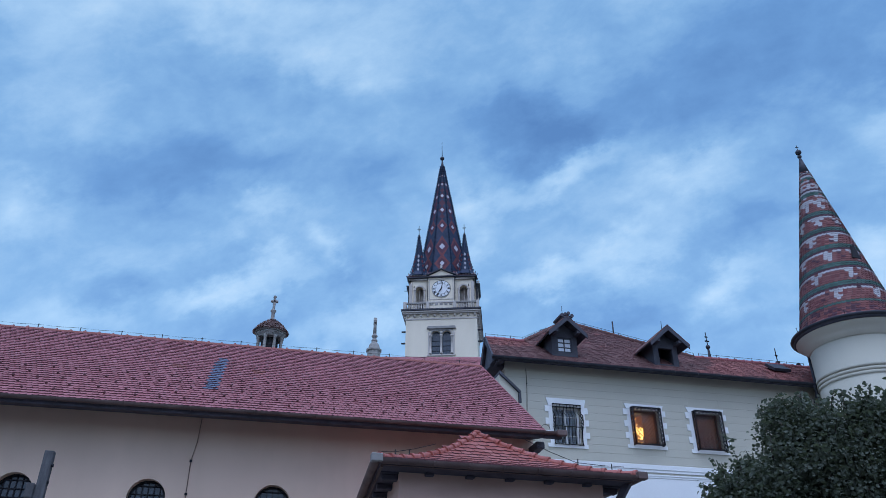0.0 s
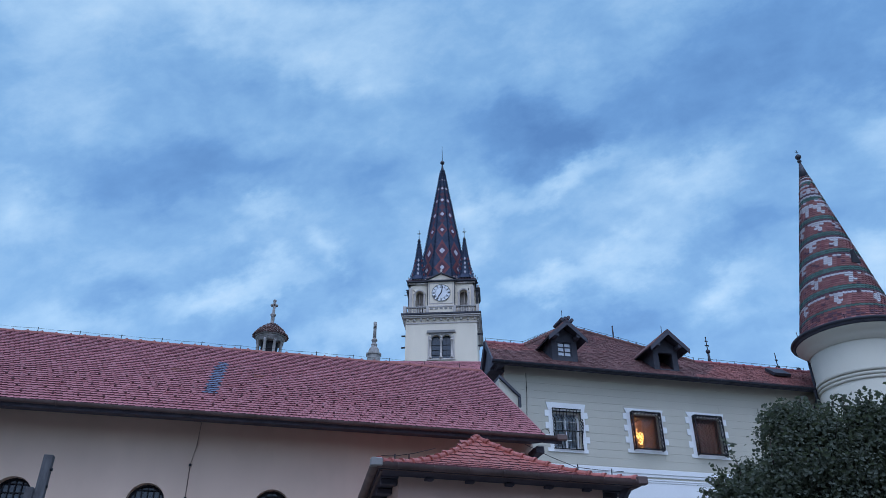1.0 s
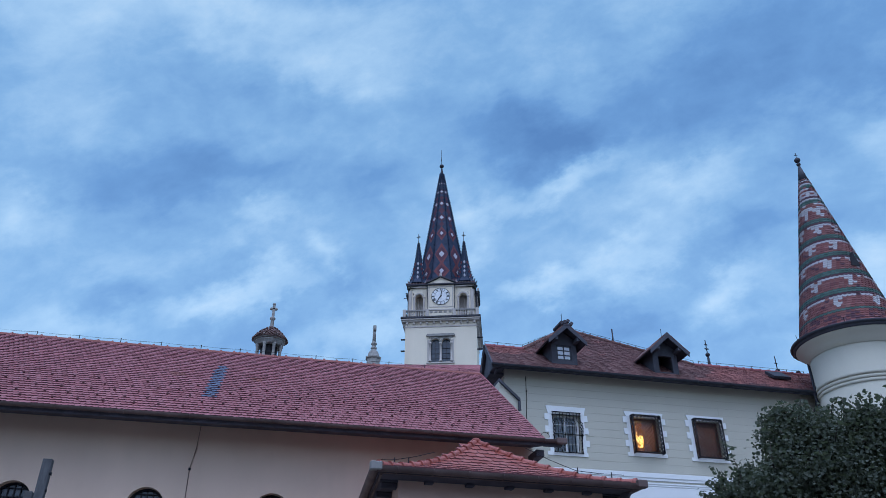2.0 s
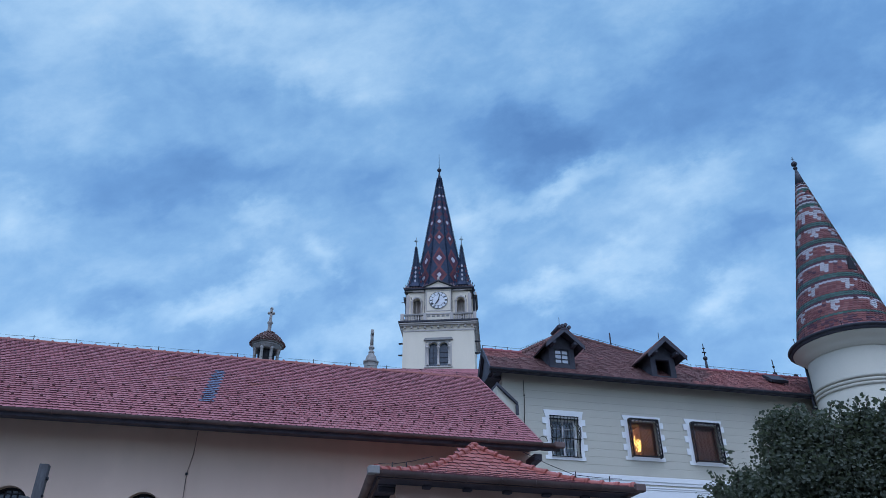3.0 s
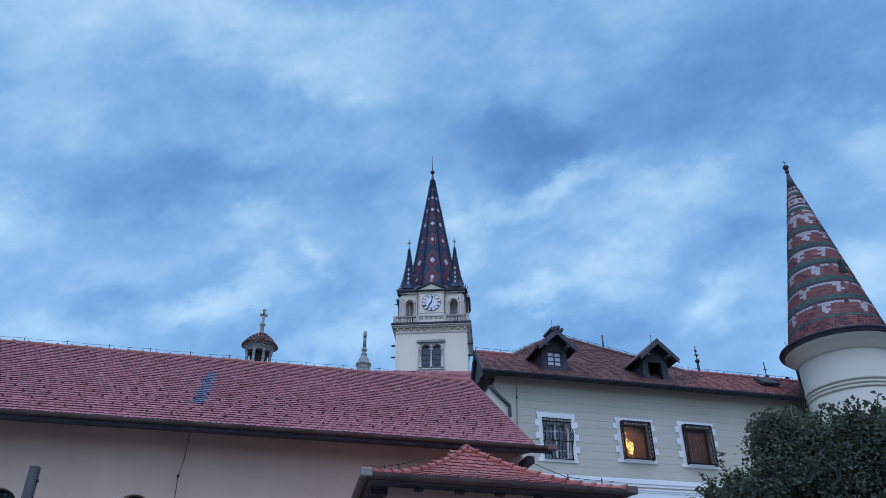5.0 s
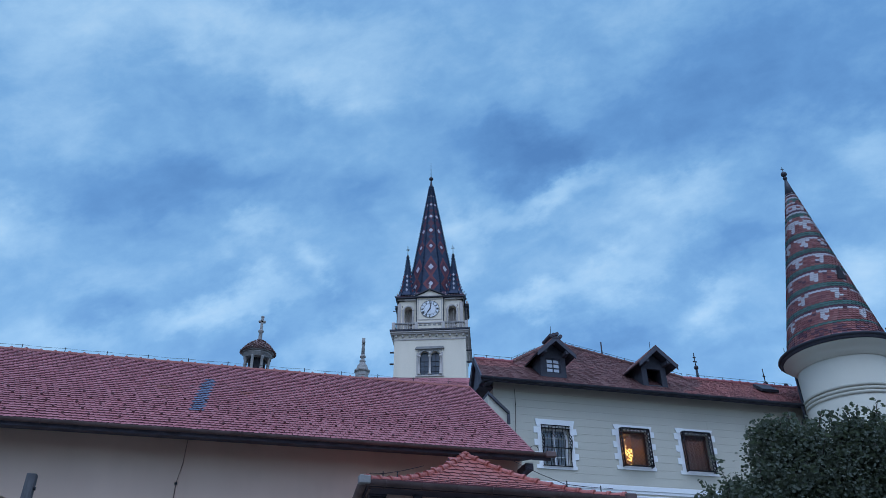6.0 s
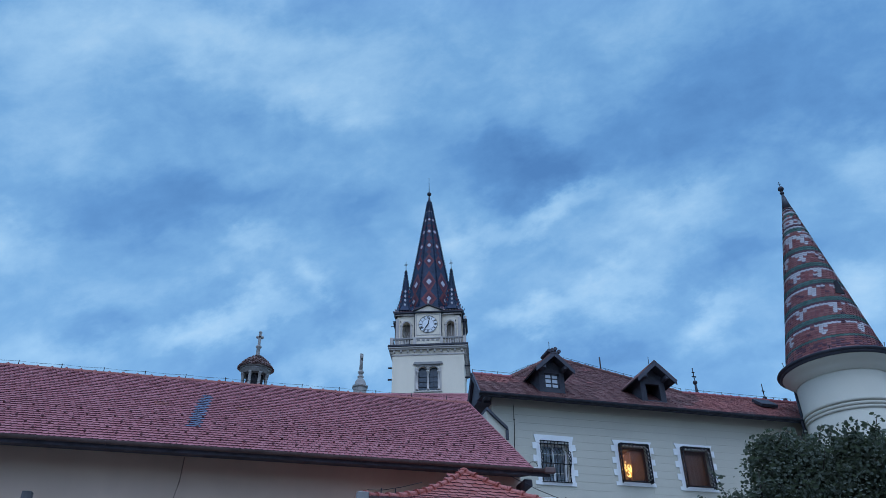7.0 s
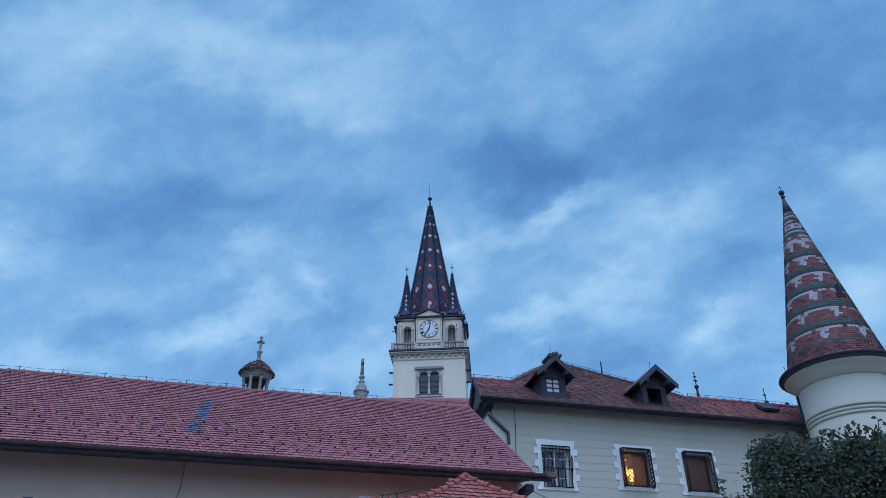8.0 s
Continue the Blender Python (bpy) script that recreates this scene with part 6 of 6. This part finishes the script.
# ---- linden tree ----
def tree():
    rng = random.Random(17)
    base = Vector((8.75, 8.9, 0))
    top = thing("linden_tree", base, "dark green linden tree with a dense leafy crown", "tree")
    bm = B()
    def limb(p, q, r0, r1, n=5, wob=0.12):
        pts = []
        for k in range(n + 1):
            s = k / n
            pts.append(p.lerp(q, s) + Vector((rng.uniform(-wob, wob), rng.uniform(-wob, wob), 0)) * (s * (1 - s) * 4))
        for k in range(n):
            tube(bm, pts[k], pts[k + 1], r0 + (r1 - r0) * k / n, 8, r0 + (r1 - r0) * (k + 1) / n)
        return pts
    limb(Vector((0, 0, 0)), Vector((0.05, 0.1, 2.3)), 0.17, 0.12)
    for lobe in LOBES:
        c = Vector(lobe[:3]) - base
        pts = limb(Vector((0.05, 0.1, 2.1 + rng.uniform(-0.3, 0.3))), c, 0.06, 0.02, 5, 0.15)
        for k in range(5):
            v = Vector((rng.gauss(0, 1), rng.gauss(0, 1), rng.gauss(0, 1))).normalized() * lobe[3] * 0.85
            limb(c, c + v, 0.018, 0.006, 3, 0.05)
    part("trunk", bm, M_BARK, top, local=True)
    verts, faces = [], []
    def leaf(c, size):
        d = Vector((rng.gauss(0, 1), rng.gauss(0, 1), rng.gauss(-0.5, 0.7))).normalized()
        n = Vector((rng.gauss(0, 0.6), rng.gauss(-0.3, 0.6), rng.gauss(0.9, 0.5)))
        s = d.cross(n)
        if s.length < 1e-3:
            return
        s.normalize()
        n = s.cross(d).normalized()
        b = len(verts)
        cup = size * 0.16
        outline = ((0.06, 0.0), (0.02, 0.40), (0.38, 0.54), (0.78, 0.40), (1.02, 0.0), (0.78, -0.40), (0.38, -0.54), (0.02, -0.40))
        for u, v in outline:
            verts.append(tuple(c + d * (u * size) + s * (v * size) + n * (cup * abs(v) * 2)))
        faces.append([b, b + 1, b + 2, b + 3, b + 4])
        faces.append([b, b + 4, b + 5, b + 6, b + 7])
    for lx, ly, lz, lr, count in LOBES:
        c = Vector((lx, ly, lz)) - base
        for _ in range(count // 4):
            v = Vector((rng.gauss(0, 1), rng.gauss(0, 1), rng.gauss(0, 1))).normalized() * lr * (rng.random() ** 0.45) * rng.uniform(0.8, 1.1)
            v.z *= 0.9
            q = c + v
            for _ in range(12):
                leaf(q + Vector((rng.gauss(0, 0.085), rng.gauss(0, 0.085), rng.gauss(0, 0.08))), rng.uniform(0.03, 0.056))
    # sprays that stand out from the crown
    sprays = list(SPRAYS)
    for lx, ly, lz, lr, count in LOBES:
        for _ in range(7):
            v = Vector((rng.gauss(0.3, 1), rng.gauss(-0.2, 1), abs(rng.gauss(0.5, 0.8)))).normalized()
            c = Vector((lx, ly, lz))
            sprays.append((tuple(c + v * lr * 0.8), tuple(c + v * (lr * 1.05 + rng.uniform(0.03, 0.2))), 8))
    for p, q, n in sprays:
        p, q = Vector(p) - base, Vector(q) - base
        for k in range(n * 2):
            s = k / (n * 2)
            leaf(p.lerp(q, s) + Vector((rng.gauss(0, 0.035), rng.gauss(0, 0.035), rng.gauss(0, 0.035))), rng.uniform(0.045, 0.075))
    me = bpy.data.meshes.new("crown")
    me.from_pydata(verts, [], faces)
    me.materials.append(M_LEAF)
    ob = new("crown", me)
    ob.parent = top
    for p, q, n in sprays:
        bm = tube(B(), Vector(p) - base, Vector(q) - base, 0.008, 5, 0.003)
        part("twig", bm, M_BARK, top, local=True)


LOBES = [
    (6.73, 10.18, 3.94, 0.37, 700),
    (7.13, 10.02, 4.19, 0.43, 900),
    (7.58, 9.56, 4.72, 0.55, 1400),
    (7.54, 9.72, 5.06, 0.29, 400),
    (7.87, 9.32, 4.70, 0.55, 1500),
    (7.68, 9.22, 4.06, 0.83, 2200),
    (7.02, 9.49, 3.85, 0.63, 1500),
    (8.48, 8.91, 4.56, 0.67, 1500),
    (8.19, 9.04, 3.97, 0.93, 2300),
    (8.44, 9.09, 4.97, 0.34, 500),
    (8.77, 8.62, 4.42, 0.86, 1300),
    (8.85, 8.68, 3.77, 1.13, 1600),
    (6.75, 9.92, 3.39, 0.82, 1500),
    (7.56, 9.32, 3.11, 1.18, 2500),
    (8.36, 8.88, 2.93, 1.20, 1800),
]
SPRAYS = [
    ((6.97, 10.01, 4.12), (6.77, 10.15, 4.91), 26),
    ((6.82, 10.12, 3.97), (6.50, 10.32, 4.33), 26),
    ((7.56, 9.57, 5.04), (7.22, 9.84, 5.26), 18),
    ((7.56, 9.57, 5.04), (7.52, 9.61, 5.39), 20),
    ((8.13, 9.09, 4.94), (8.15, 9.08, 5.36), 22),
    ((8.32, 8.92, 4.95), (8.33, 8.92, 5.34), 24),
    ((7.97, 9.24, 4.97), (7.90, 9.30, 5.29), 14),
    ((8.47, 8.78, 4.88), (8.52, 8.73, 5.15), 16),
    ((7.68, 9.48, 5.02), (7.79, 9.39, 5.28), 16),
    ((7.25, 9.81, 4.66), (7.22, 9.84, 5.06), 16),
    ((6.74, 10.17, 3.89), (6.58, 10.27, 4.56), 16),
    ((6.60, 10.26, 3.83), (6.35, 10.42, 4.01), 14),
]
tree()
